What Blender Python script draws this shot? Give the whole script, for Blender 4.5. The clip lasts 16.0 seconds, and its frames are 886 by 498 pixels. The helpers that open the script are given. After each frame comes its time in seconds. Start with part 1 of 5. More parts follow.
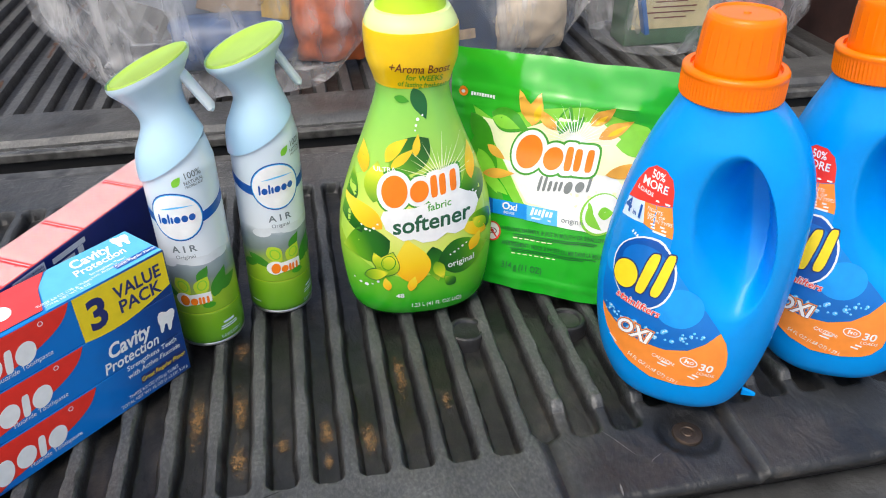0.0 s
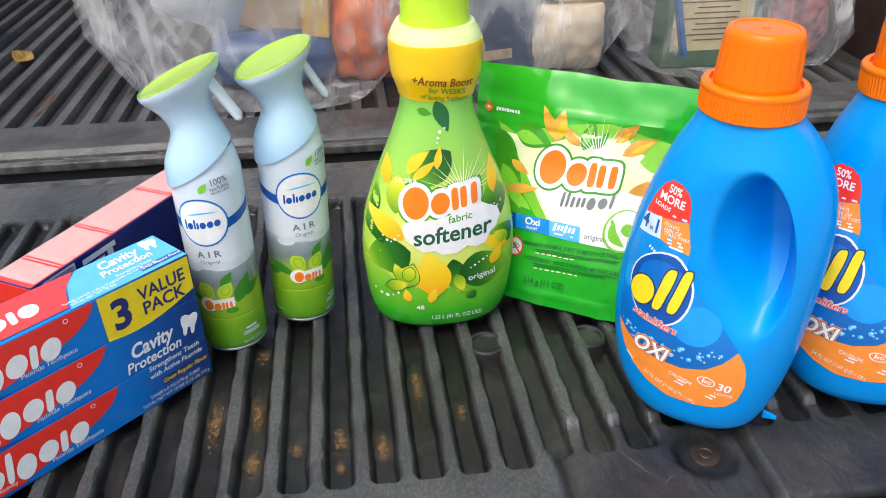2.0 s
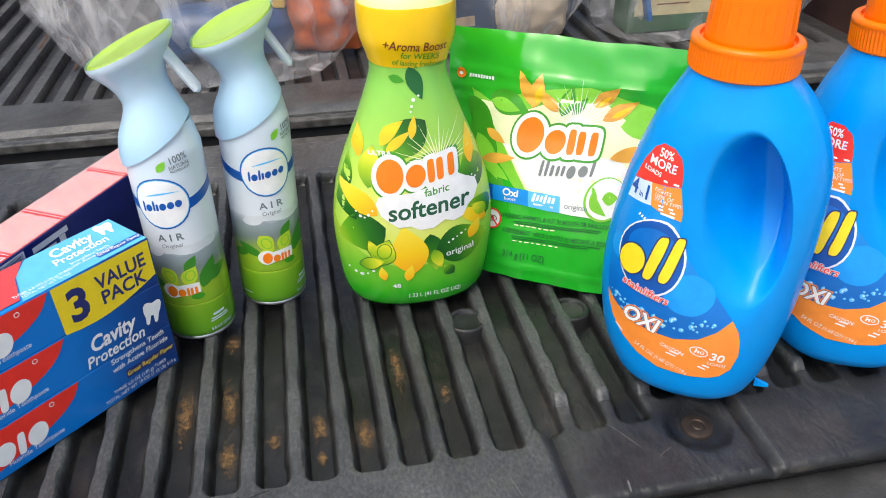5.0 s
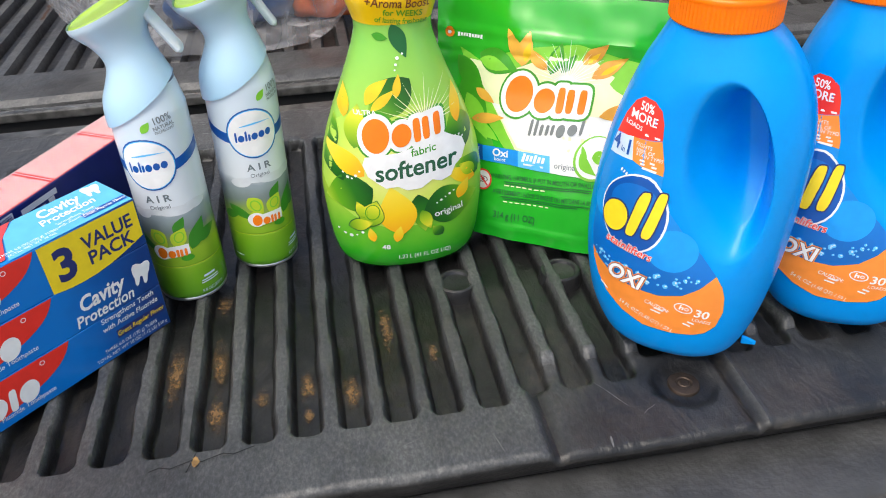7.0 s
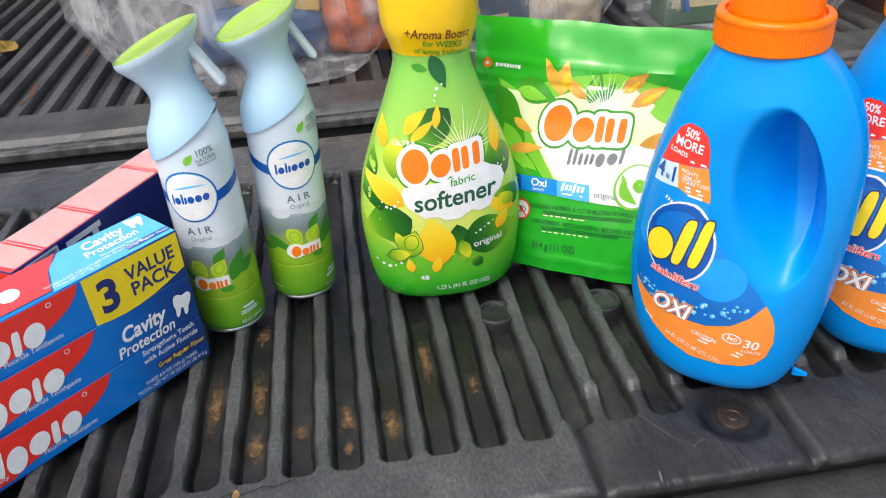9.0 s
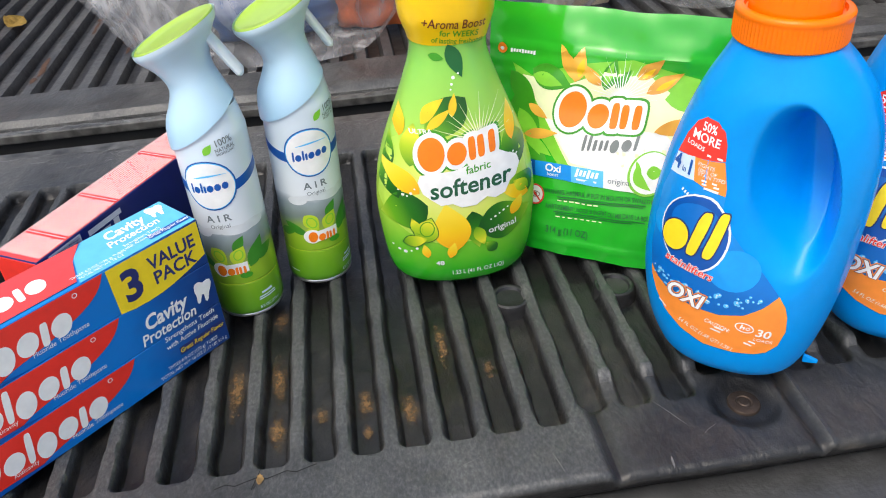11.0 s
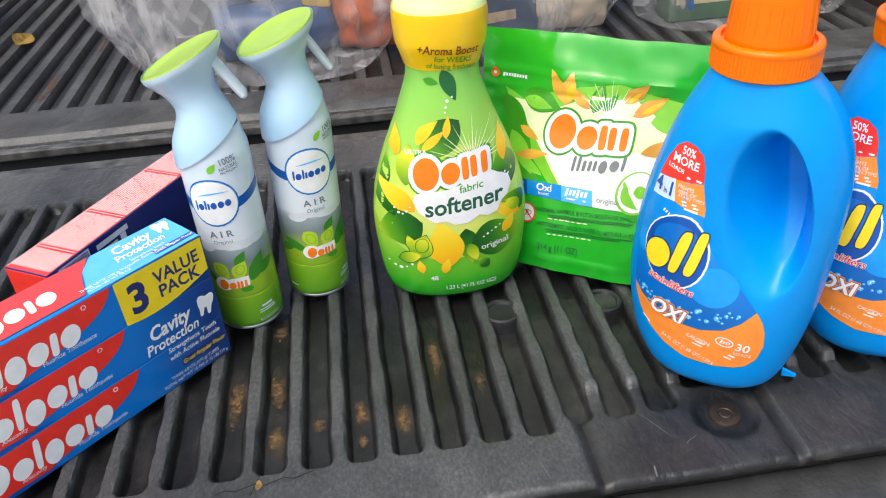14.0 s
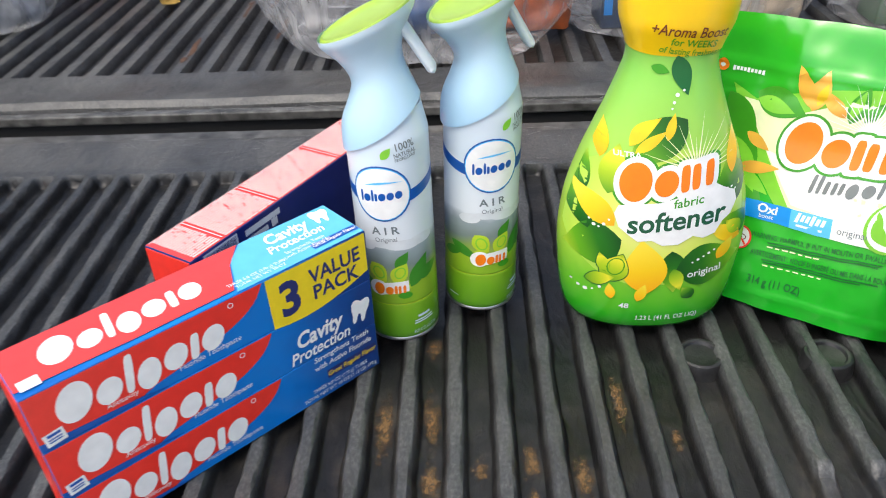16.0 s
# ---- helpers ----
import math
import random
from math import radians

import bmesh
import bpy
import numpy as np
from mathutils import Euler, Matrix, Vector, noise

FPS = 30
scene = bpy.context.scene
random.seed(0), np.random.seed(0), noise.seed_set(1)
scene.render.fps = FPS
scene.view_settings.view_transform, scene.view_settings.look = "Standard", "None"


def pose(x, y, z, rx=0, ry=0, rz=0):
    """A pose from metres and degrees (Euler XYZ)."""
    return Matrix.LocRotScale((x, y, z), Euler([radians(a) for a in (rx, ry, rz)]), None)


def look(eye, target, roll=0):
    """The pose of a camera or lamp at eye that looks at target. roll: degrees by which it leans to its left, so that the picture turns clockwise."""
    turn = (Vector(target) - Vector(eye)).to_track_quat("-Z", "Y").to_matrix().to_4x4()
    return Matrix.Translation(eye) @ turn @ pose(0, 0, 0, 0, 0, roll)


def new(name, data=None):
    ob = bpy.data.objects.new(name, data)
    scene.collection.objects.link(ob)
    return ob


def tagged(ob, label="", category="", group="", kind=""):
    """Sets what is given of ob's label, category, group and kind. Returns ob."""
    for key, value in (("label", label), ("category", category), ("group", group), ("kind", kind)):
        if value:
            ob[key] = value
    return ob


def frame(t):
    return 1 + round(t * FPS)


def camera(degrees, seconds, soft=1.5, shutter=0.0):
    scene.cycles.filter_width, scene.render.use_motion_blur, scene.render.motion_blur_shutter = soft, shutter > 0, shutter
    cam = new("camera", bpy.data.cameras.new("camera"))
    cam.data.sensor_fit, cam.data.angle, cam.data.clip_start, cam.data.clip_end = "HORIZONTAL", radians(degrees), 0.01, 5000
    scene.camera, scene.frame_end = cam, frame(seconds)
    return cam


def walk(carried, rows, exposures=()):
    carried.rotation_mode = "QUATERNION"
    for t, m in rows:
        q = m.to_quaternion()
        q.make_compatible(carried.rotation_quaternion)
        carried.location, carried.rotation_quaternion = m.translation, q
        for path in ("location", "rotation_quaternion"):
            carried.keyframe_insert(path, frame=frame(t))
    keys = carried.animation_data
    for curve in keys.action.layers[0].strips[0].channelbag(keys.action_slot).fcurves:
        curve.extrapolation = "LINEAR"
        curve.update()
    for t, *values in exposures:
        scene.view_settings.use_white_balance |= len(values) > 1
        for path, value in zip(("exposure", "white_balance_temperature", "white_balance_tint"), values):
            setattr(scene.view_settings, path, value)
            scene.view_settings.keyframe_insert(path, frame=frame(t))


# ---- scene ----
cam = camera(59.6, 16.0, soft=1.0, shutter=0.3)
PATH = [
    (0, (-0.027, -0.396, 0.416), (0.29, 1.251, -0.675), -0.2),
    (0.5, (-0.022, -0.393, 0.411), (0.258, 1.267, -0.669), -0.7),
    (1, (-0.017, -0.4, 0.419), (0.241, 1.271, -0.651), -0.9),
    (1.5, (-0.014, -0.406, 0.416), (0.218, 1.277, -0.638), -0.9),
    (2, (-0.01, -0.406, 0.411), (0.202, 1.288, -0.63), -0.7),
    (2.5, (0.0, -0.406, 0.407), (0.204, 1.288, -0.636), -0.6),
    (3, (-0.009, -0.398, 0.404), (0.206, 1.29, -0.648), -0.4),
    (3.5, (-0.014, -0.393, 0.403), (0.24, 1.282, -0.66), -0.1),
    (3.7, (-0.021, -0.388, 0.411), (0.251, 1.265, -0.681), -0.2),
    (5.8, (-0.02, -0.38, 0.388), (0.293, 1.263, -0.709), -0.7),
    (6, (-0.016, -0.384, 0.395), (0.261, 1.257, -0.714), -1.6),
    (6.5, (-0.012, -0.387, 0.396), (0.264, 1.217, -0.768), -1.4),
    (7, (0.001, -0.39, 0.386), (0.258, 1.226, -0.764), -2.0),
    (7.5, (0.0, -0.395, 0.399), (0.252, 1.225, -0.745), -1.8),
    (8, (0.007, -0.4, 0.386), (0.229, 1.24, -0.736), -2.5),
    (8.5, (0.0, -0.403, 0.389), (0.192, 1.257, -0.709), -3.5),
    (9, (-0.007, -0.386, 0.382), (0.188, 1.288, -0.694), -3.6),
    (9.2, (-0.012, -0.383, 0.385), (0.191, 1.298, -0.68), -3.4),
    (11.3, (-0.014, -0.382, 0.4), (0.156, 1.242, -0.755), -4.0),
    (11.5, (-0.014, -0.384, 0.399), (0.176, 1.237, -0.756), -3.6),
    (12, (-0.018, -0.389, 0.402), (0.268, 1.213, -0.761), -1.9),
    (12.5, (-0.03, -0.399, 0.407), (0.265, 1.202, -0.755), -2.2),
    (13, (-0.036, -0.405, 0.409), (0.246, 1.207, -0.741), -2.2),
    (13.5, (-0.026, -0.403, 0.409), (0.194, 1.231, -0.724), -3.1),
    (14, (-0.011, -0.401, 0.414), (0.165, 1.247, -0.704), -3.6),
    (14.5, (0.013, -0.404, 0.406), (0.136, 1.254, -0.706), -4.3),
    (15, (0.017, -0.411, 0.405), (-0.074, 1.259, -0.693), -8.0),
    (15.5, (-0.032, -0.372, 0.399), (-0.215, 1.301, -0.681), -8.5),
    (16, (-0.072, -0.305, 0.374), (-0.138, 1.346, -0.753), -2.6),
]
walk(cam, [(t, look(eye, target, roll)) for t, eye, target, roll in PATH], exposures=((0.0, 0.49), (14.4, 0.49), (15.0, 0.56), (15.5, 0.60), (16.0, 0.60)))


# ---------------------------------------------------------------- light
world = bpy.data.worlds.new("sky")
scene.world = world
world.use_nodes = True
wn = world.node_tree.nodes
sky = wn.new("ShaderNodeTexSky")
sky.sky_type, sky.sun_disc = "NISHITA", False
sky.sun_elevation, sky.sun_rotation = radians(58), radians(219)
sky.air_density, sky.dust_density, sky.ozone_density = 1.0, 4.0, 1.0
world.node_tree.links.new(sky.outputs[0], wn["Background"].inputs[0])
wn["Background"].inputs[1].default_value = 0.15
sun = new("sun", bpy.data.lights.new("sun", "SUN"))
sun.data.energy, sun.data.angle, sun.data.color = 1.5, radians(35), (1.0, 0.97, 0.86)
sun.matrix_world = look((-0.36, -0.30, 1.25), (0, 0.15, 0))


# ---------------------------------------------------------------- materials
def ramp_set(node, stops):
    el = node.color_ramp.elements
    while len(el) < len(stops):
        el.new(0.5)
    for e, (p, c) in zip(el, stops):
        e.position, e.color = p, (*c, 1)


def mat(name, color, rough=0.5, metal=0.0, vary=0.08, scale=60.0, bump=0.0, bump_scale=200.0, coat=0.0, rough_vary=0.0, detail=4.0):
    m = bpy.data.materials.new(name)
    m.use_nodes = True
    nt = m.node_tree
    b = nt.nodes["Principled BSDF"]
    b.inputs["Roughness"].default_value, b.inputs["Metallic"].default_value = rough, metal
    b.inputs["Coat Weight"].default_value, b.inputs["Coat Roughness"].default_value = coat, 0.12
    tc = nt.nodes.new("ShaderNodeTexCoord")
    no = nt.nodes.new("ShaderNodeTexNoise")
    no.inputs["Scale"].default_value, no.inputs["Detail"].default_value = scale, detail
    nt.links.new(tc.outputs["Object"], no.inputs["Vector"])
    cr = nt.nodes.new("ShaderNodeValToRGB")
    ramp_set(cr, [(0.3, tuple(max(0, c * (1 - vary)) for c in color)), (0.7, tuple(min(1, c * (1 + vary)) for c in color))])
    nt.links.new(no.outputs["Fac"], cr.inputs[0])
    nt.links.new(cr.outputs[0], b.inputs["Base Color"])
    if rough_vary:
        mr = nt.nodes.new("ShaderNodeMapRange")
        mr.inputs["To Min"].default_value, mr.inputs["To Max"].default_value = rough - rough_vary, rough + rough_vary
        nt.links.new(no.outputs["Fac"], mr.inputs["Value"])
        nt.links.new(mr.outputs[0], b.inputs["Roughness"])
    if bump:
        n2 = nt.nodes.new("ShaderNodeTexNoise")
        n2.inputs["Scale"].default_value, n2.inputs["Detail"].default_value = bump_scale, 5.0
        nt.links.new(tc.outputs["Object"], n2.inputs["Vector"])
        bp = nt.nodes.new("ShaderNodeBump")
        bp.inputs["Strength"].default_value, bp.inputs["Distance"].default_value = bump, 0.002
        nt.links.new(n2.outputs["Fac"], bp.inputs["Height"])
        nt.links.new(bp.outputs[0], b.inputs["Normal"])
    return m


def mat_z(name, stops, height, rough=0.35, coat=0.0, wobble=0.0, axis="Z", start=0.0):
    """A printed gradient along the thing's own height."""
    m = mat(name, (0.5, 0.5, 0.5), rough, coat=coat)
    nt = m.node_tree
    tc = nt.nodes.new("ShaderNodeTexCoord")
    sp = nt.nodes.new("ShaderNodeSeparateXYZ")
    nt.links.new(tc.outputs["Object"], sp.inputs[0])
    no = nt.nodes.new("ShaderNodeTexNoise")
    no.inputs["Scale"].default_value = 55
    nt.links.new(tc.outputs["Object"], no.inputs["Vector"])
    ma = nt.nodes.new("ShaderNodeMath")
    ma.operation = "MULTIPLY_ADD"
    ma.inputs[1].default_value = wobble
    nt.links.new(no.outputs["Fac"], ma.inputs[0])
    nt.links.new(sp.outputs[axis], ma.inputs[2])
    mr = nt.nodes.new("ShaderNodeMapRange")
    mr.inputs["From Min"].default_value, mr.inputs["From Max"].default_value = start, height
    nt.links.new(ma.outputs[0], mr.inputs["Value"])
    cr = nt.nodes.new("ShaderNodeValToRGB")
    ramp_set(cr, stops)
    nt.links.new(mr.outputs[0], cr.inputs[0])
    nt.links.new(cr.outputs[0], nt.nodes["Principled BSDF"].inputs["Base Color"])
    return m


def liner_material(name, low, high, stain, dust_lift=0.0):
    """Worn black moulded plastic: scuffed grey tops, shade painted into the grooves, leathery grain and rusty dirt."""
    m = mat(name, (0.03, 0.03, 0.031), 0.4, vary=0.3, scale=30)
    nt = m.node_tree
    b = nt.nodes["Principled BSDF"]
    geo = nt.nodes.new("ShaderNodeNewGeometry")
    def tex(scale, detail, rough, stretch, distort=0.0):
        mp = nt.nodes.new("ShaderNodeMapping")
        mp.inputs["Scale"].default_value = stretch
        no = nt.nodes.new("ShaderNodeTexNoise")
        no.inputs["Scale"].default_value, no.inputs["Detail"].default_value, no.inputs["Roughness"].default_value, no.inputs["Distortion"].default_value = scale, detail, rough, distort
        nt.links.new(geo.outputs["Position"], mp.inputs[0])
        nt.links.new(mp.outputs[0], no.inputs["Vector"])
        return no.outputs["Fac"]
    def ramp(source, stops):
        r = nt.nodes.new("ShaderNodeValToRGB")
        ramp_set(r, stops)
        nt.links.new(source, r.inputs[0])
        return r.outputs[0]
    def mixed(kind, fac, one, two):
        x = nt.nodes.new("ShaderNodeMix")
        x.data_type, x.blend_type = "RGBA", kind
        for sock, value in ((x.inputs["Factor"], fac), (x.inputs[6], one), (x.inputs[7], two)):
            if isinstance(value, bpy.types.NodeSocket):
                nt.links.new(value, sock)
            else:
                sock.default_value = value
        return x.outputs[2]
    streak = tex(430, 8, 0.78, (1, 0.55, 1))
    grain = tex(620, 4, 0.6, (1, 0.8, 1))
    patch = tex(11, 7, 0.62, (1, 0.6, 1), 0.6)
    dirt = tex(40, 8, 0.7, (1, 0.7, 1))
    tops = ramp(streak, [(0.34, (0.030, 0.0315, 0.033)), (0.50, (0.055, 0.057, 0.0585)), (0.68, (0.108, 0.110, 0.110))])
    # mottled dirt, darkened so that the colour carries the shade of the grooves
    floor_shade = ramp(dirt, [(0.34, (0.006, 0.006, 0.0063)), (0.54, (0.013, 0.013, 0.0135)), (0.74, (0.038, 0.034, 0.029))])
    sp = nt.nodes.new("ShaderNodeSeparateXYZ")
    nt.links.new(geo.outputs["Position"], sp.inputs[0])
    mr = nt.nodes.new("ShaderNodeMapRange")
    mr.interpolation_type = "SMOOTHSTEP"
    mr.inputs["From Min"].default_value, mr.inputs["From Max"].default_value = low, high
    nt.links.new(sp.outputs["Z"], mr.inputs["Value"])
    col = mixed("MIX", mr.outputs[0], floor_shade, tops)
    # pale dusty tint, also painting extra light onto the bed and rear border
    if dust_lift:
        col = mixed("MIX", dust_lift, col, (0.30, 0.275, 0.25, 1))
    col = mixed("MULTIPLY", 1.0, col, ramp(patch, [(0.34, (0.62, 0.62, 0.63)), (0.5, (1.0, 1.0, 1.0)), (0.66, (1.45, 1.44, 1.40))]))
    rusty = ramp(dirt, [(0.66, (0, 0, 0)), (0.84, (stain, stain, stain))])
    col = mixed("MIX", rusty, col, (0.10, 0.058, 0.026, 1))
    nt.links.new(col, b.inputs["Base Color"])
    rr = nt.nodes.new("ShaderNodeMapRange")
    rr.inputs["From Min"].default_value, rr.inputs["From Max"].default_value = 0.3, 0.7
    rr.inputs["To Min"].default_value, rr.inputs["To Max"].default_value = 0.27, 0.46
    nt.links.new(patch, rr.inputs["Value"])
    nt.links.new(rr.outputs[0], b.inputs["Roughness"])
    last = None
    for source, strength, depth in ((tex(42, 3, 0.5, (1, 0.6, 1), 0.3), 0.5, 0.008), (streak, 0.22, 0.0015), (grain, 0.3, 0.001)):
        bp = nt.nodes.new("ShaderNodeBump")
        bp.inputs["Strength"].default_value, bp.inputs["Distance"].default_value = strength, depth
        nt.links.new(source, bp.inputs["Height"])
        if last:
            nt.links.new(last, bp.inputs["Normal"])
        last = bp.outputs[0]
    nt.links.new(last, b.inputs["Normal"])
    return m


LINER = liner_material("worn black liner, shaded grooves", -0.0088, -0.0008, 0.35)
LINER_BED = liner_material("dusty black bed liner, brightened", -0.011, -0.001, 0.30, 0.065)
LIP = mat("grey painted tailgate edge", (0.056, 0.0565, 0.057), 0.38, vary=0.32, scale=40, bump=0.5, bump_scale=180, rough_vary=0.12, detail=8)
RUST = mat("rusty steel", (0.13, 0.075, 0.045), 0.7, metal=0.3, vary=0.5, scale=70, bump=0.5)
SCUFF = mat("scuffed dark metal", (0.12, 0.117, 0.11), 0.4, metal=0.4, vary=0.6, scale=60, bump=0.2, detail=8)
BED_SIDE = mat("dark maroon painted bed wall", (0.050, 0.026, 0.022), 0.45, vary=0.5, scale=12, bump=0.2, bump_scale=90, detail=8)
BOSS = mat("dark moulded plastic", (0.020, 0.020, 0.021), 0.35, vary=0.4, scale=120, bump=0.3, bump_scale=260)
DARK = mat("dark gap", (0.012, 0.012, 0.012), 0.8)
BOLT = mat("rusty bolt head", (0.065, 0.046, 0.034), 0.5, metal=0.7, vary=0.3, bump=0.3)
GRAVEL = mat("pale gravel", (0.32, 0.30, 0.27), 0.9, vary=0.5, scale=45, bump=1.0, bump_scale=60)

LIME_CAP = mat("lime green cap plastic", (0.52, 0.83, 0.03), 0.28, vary=0.03, coat=0.3)
LIME_COLLAR = mat("pale lime shoulder", (0.80, 0.93, 0.36), 0.25, vary=0.03, coat=0.4)
YELLOW_SLEEVE = mat("yellow printed sleeve", (0.95, 0.60, 0.0), 0.3, vary=0.04, coat=0.3)
SOFT_BODY = mat_z("lime to green bottle print", [(0.0, (0.012, 0.36, 0.012)), (0.10, (0.03, 0.43, 0.015)), (0.20, (0.16, 0.55, 0.03)), (0.34, (0.44, 0.69, 0.07)), (0.60, (0.38, 0.68, 0.10)), (0.8, (0.25, 0.61, 0.09)), (1.0, (0.36, 0.70, 0.09))], 0.25, 0.25, 0.35, 0.015)
BLUE = mat("bright blue bottle plastic", (0.0, 0.285, 0.80), 0.27, vary=0.03, coat=0.0, bump=0.03, bump_scale=500)
BLUE.node_tree.nodes["Principled BSDF"].inputs["Specular IOR Level"].default_value = 0.22
ORANGE = mat("orange cap plastic", (1.0, 0.185, 0.0), 0.26, vary=0.04, coat=0.05)
ORANGE.node_tree.nodes["Principled BSDF"].inputs["Specular IOR Level"].default_value = 0.28
SHROUD = mat_z("pale blue sprayer plastic", [(0.0, (0.42, 0.65, 0.84)), (0.6, (0.36, 0.61, 0.83)), (0.85, (0.48, 0.69, 0.83)), (1.0, (0.60, 0.75, 0.84))], 0.24, 0.32, 0.2, 0.01)
CAN = mat_z("printed can", [(0.0, (0.06, 0.27, 0.012)), (0.2, (0.17, 0.40, 0.015)), (0.35, (0.33, 0.52, 0.03)), (0.41, (0.26, 0.38, 0.10)), (0.46, (0.20, 0.26, 0.24)), (0.54, (0.33, 0.40, 0.43)), (0.585, (0.76, 0.82, 0.86)), (1.0, (0.64, 0.75, 0.84))], 0.16, 0.28, 0.4, 0.012)
LID_GREEN = mat("lime lid plastic", (0.38, 0.57, 0.06), 0.3, vary=0.05, coat=0.3)
RIM_WHITE = mat("translucent white plastic", (0.68, 0.76, 0.80), 0.3, vary=0.03)
CAN_RIM = mat("bare metal can rim", (0.6, 0.62, 0.6), 0.3, metal=0.9, vary=0.1)
POUCH = mat_z("green pouch film", [(0.0, (0.01, 0.40, 0.02)), (0.3, (0.02, 0.46, 0.02)), (0.75, (0.03, 0.45, 0.02)), (1.0, (0.02, 0.40, 0.015))], 0.205, 0.2, 0.8, 0.02)
CARTON = mat_z("blue printed carton", [(0.0, (0.0, 0.10, 0.42)), (0.45, (0.0, 0.20, 0.66)), (0.70, (0.0, 0.185, 0.62)), (0.86, (0.0, 0.10, 0.40)), (1.0, (0.004, 0.045, 0.22))], 0.0, 0.3, 0.4, 0.02, "X", -0.2105)
NAVY = mat("navy printed carton", (0.012, 0.022, 0.16), 0.32, vary=0.1, coat=0.3)


# ---------------------------------------------------------------- mesh helpers
def part(name, bm, material, parent, label="", smooth=False):
    me = bpy.data.meshes.new(name)
    bm.to_mesh(me)
    bm.free()
    for p in me.polygons:
        p.use_smooth = smooth
    if smooth:
        me.set_sharp_from_angle(angle=radians(38))
    ob = new(name, me)
    me.materials.append(material)
    if parent is not None:
        ob.parent = parent
    return tagged(ob, label)


def empty(name, m, label, category, group="", kind=""):
    ob = new(name)
    ob.empty_display_size = 0.05
    ob.matrix_world = m
    return tagged(ob, label, category, group, kind)


def curve_at(table, z):
    """A smooth curve through rows of z and values."""
    if z <= table[0][0]:
        return table[0][1:]
    if z >= table[-1][0]:
        return table[-1][1:]
    i = max(k for k in range(len(table) - 1) if table[k][0] <= z)
    p0, p1, p2, p3 = table[max(i - 1, 0)], table[i], table[i + 1], table[min(i + 2, len(table) - 1)]
    h = p2[0] - p1[0]
    t = (z - p1[0]) / h
    out = []
    for j in range(1, len(p1)):
        m1 = (p2[j] - p0[j]) / max(p2[0] - p0[0], 1e-6) * h
        m2 = (p3[j] - p1[j]) / max(p3[0] - p1[0], 1e-6) * h
        out.append((2 * t**3 - 3 * t**2 + 1) * p1[j] + (t**3 - 2 * t**2 + t) * m1 + (-2 * t**3 + 3 * t**2) * p2[j] + (t**3 - t**2) * m2)
    return out


def loft(rows, closed=True):
    """Rings of equal length joined into one skin, ends filled."""
    bm = bmesh.new()
    rings = [[bm.verts.new(p) for p in r] for r in rows]
    n = len(rings[0])
    for a, b in zip(rings, rings[1:]):
        for i in range(n):
            bm.faces.new((a[i], a[(i + 1) % n], b[(i + 1) % n], b[i]))
    if closed:
        bm.faces.new(rings[0][::-1])
        bm.faces.new(rings[-1])
    return bm


def turned(table, steps=40, sides=48, bulge=None):
    """A body of revolution from rows of z and radius."""
    z0, z1 = table[0][0], table[-1][0]
    zs = sorted({z0 + (z1 - z0) * k / steps for k in range(steps + 1)} | {r[0] for r in table})
    rows = []
    for z in zs:
        r = curve_at(table, z)[0]
        row = []
        for k in range(sides):
            a = 2 * math.pi * k / sides
            s = r + (bulge(a, z) if bulge else 0)
            row.append((s * math.cos(a), s * math.sin(a), z))
        rows.append(row)
    return loft(rows)


def spun(points, sides=48, bulge=None):
    """A body of revolution straight from a profile of radius and height."""
    return loft([[((r + (bulge(2 * math.pi * k / sides, z) if bulge else 0)) * math.cos(2 * math.pi * k / sides), (r + (bulge(2 * math.pi * k / sides, z) if bulge else 0)) * math.sin(2 * math.pi * k / sides), z) for k in range(sides)] for r, z in points])


def box(bm, x0, x1, y0, y1, z0, z1, bevel=0.0, seg=2):
    made = bmesh.ops.create_cube(bm, size=1)["verts"]
    for v in made:
        v.co = ((x0 + x1) / 2 + v.co.x * (x1 - x0), (y0 + y1) / 2 + v.co.y * (y1 - y0), (z0 + z1) / 2 + v.co.z * (z1 - z0))
    if bevel:
        edges = {e for v in made for e in v.link_edges}
        bmesh.ops.bevel(bm, geom=list(edges), offset=bevel, segments=seg, affect="EDGES", profile=0.5)
    return bm


def boxed(*a, bevel=0.0, seg=2):
    return box(bmesh.new(), *a, bevel=bevel, seg=seg)


# ---------------------------------------------------------------- tailgate
tailgate = empty("tailgate", pose(0, 0, 0), "lowered pickup tailgate with a worn black ribbed plastic liner", "tailgate", kind="structure")
PITCH, FIRST = 0.0315, 0.01125
XL, XR = -0.98, 0.82
FRONT, REAR, RIB_A, RIB_B = -0.083, 0.476, -0.034, 0.392


def wavy_sheet(x0, x1, y0, y1, z, nx, ny, amp, drop=0.02):
    """A slightly uneven slab with its edges turned down."""
    bm = bmesh.new()
    grid = []
    for j in range(ny + 1):
        row = []
        for i in range(nx + 1):
            x, y = x0 + (x1 - x0) * i / nx, y0 + (y1 - y0) * j / ny
            row.append(bm.verts.new((x, y, z + amp * noise.noise(Vector((x * 9, y * 9, z * 50))))))
        grid.append(row)
    for j in range(ny):
        for i in range(nx):
            bm.faces.new((grid[j][i], grid[j][i + 1], grid[j + 1][i + 1], grid[j + 1][i]))
    rim = grid[0] + [r[-1] for r in grid[1:]] + grid[-1][-2::-1] + [r[0] for r in grid[-2:0:-1]]
    low = [bm.verts.new((v.co.x, v.co.y, v.co.z - drop)) for v in rim]
    for k in range(len(rim)):
        bm.faces.new((rim[k], low[k], low[(k + 1) % len(rim)], rim[(k + 1) % len(rim)]))
    return bm


STEP_X = 0.118


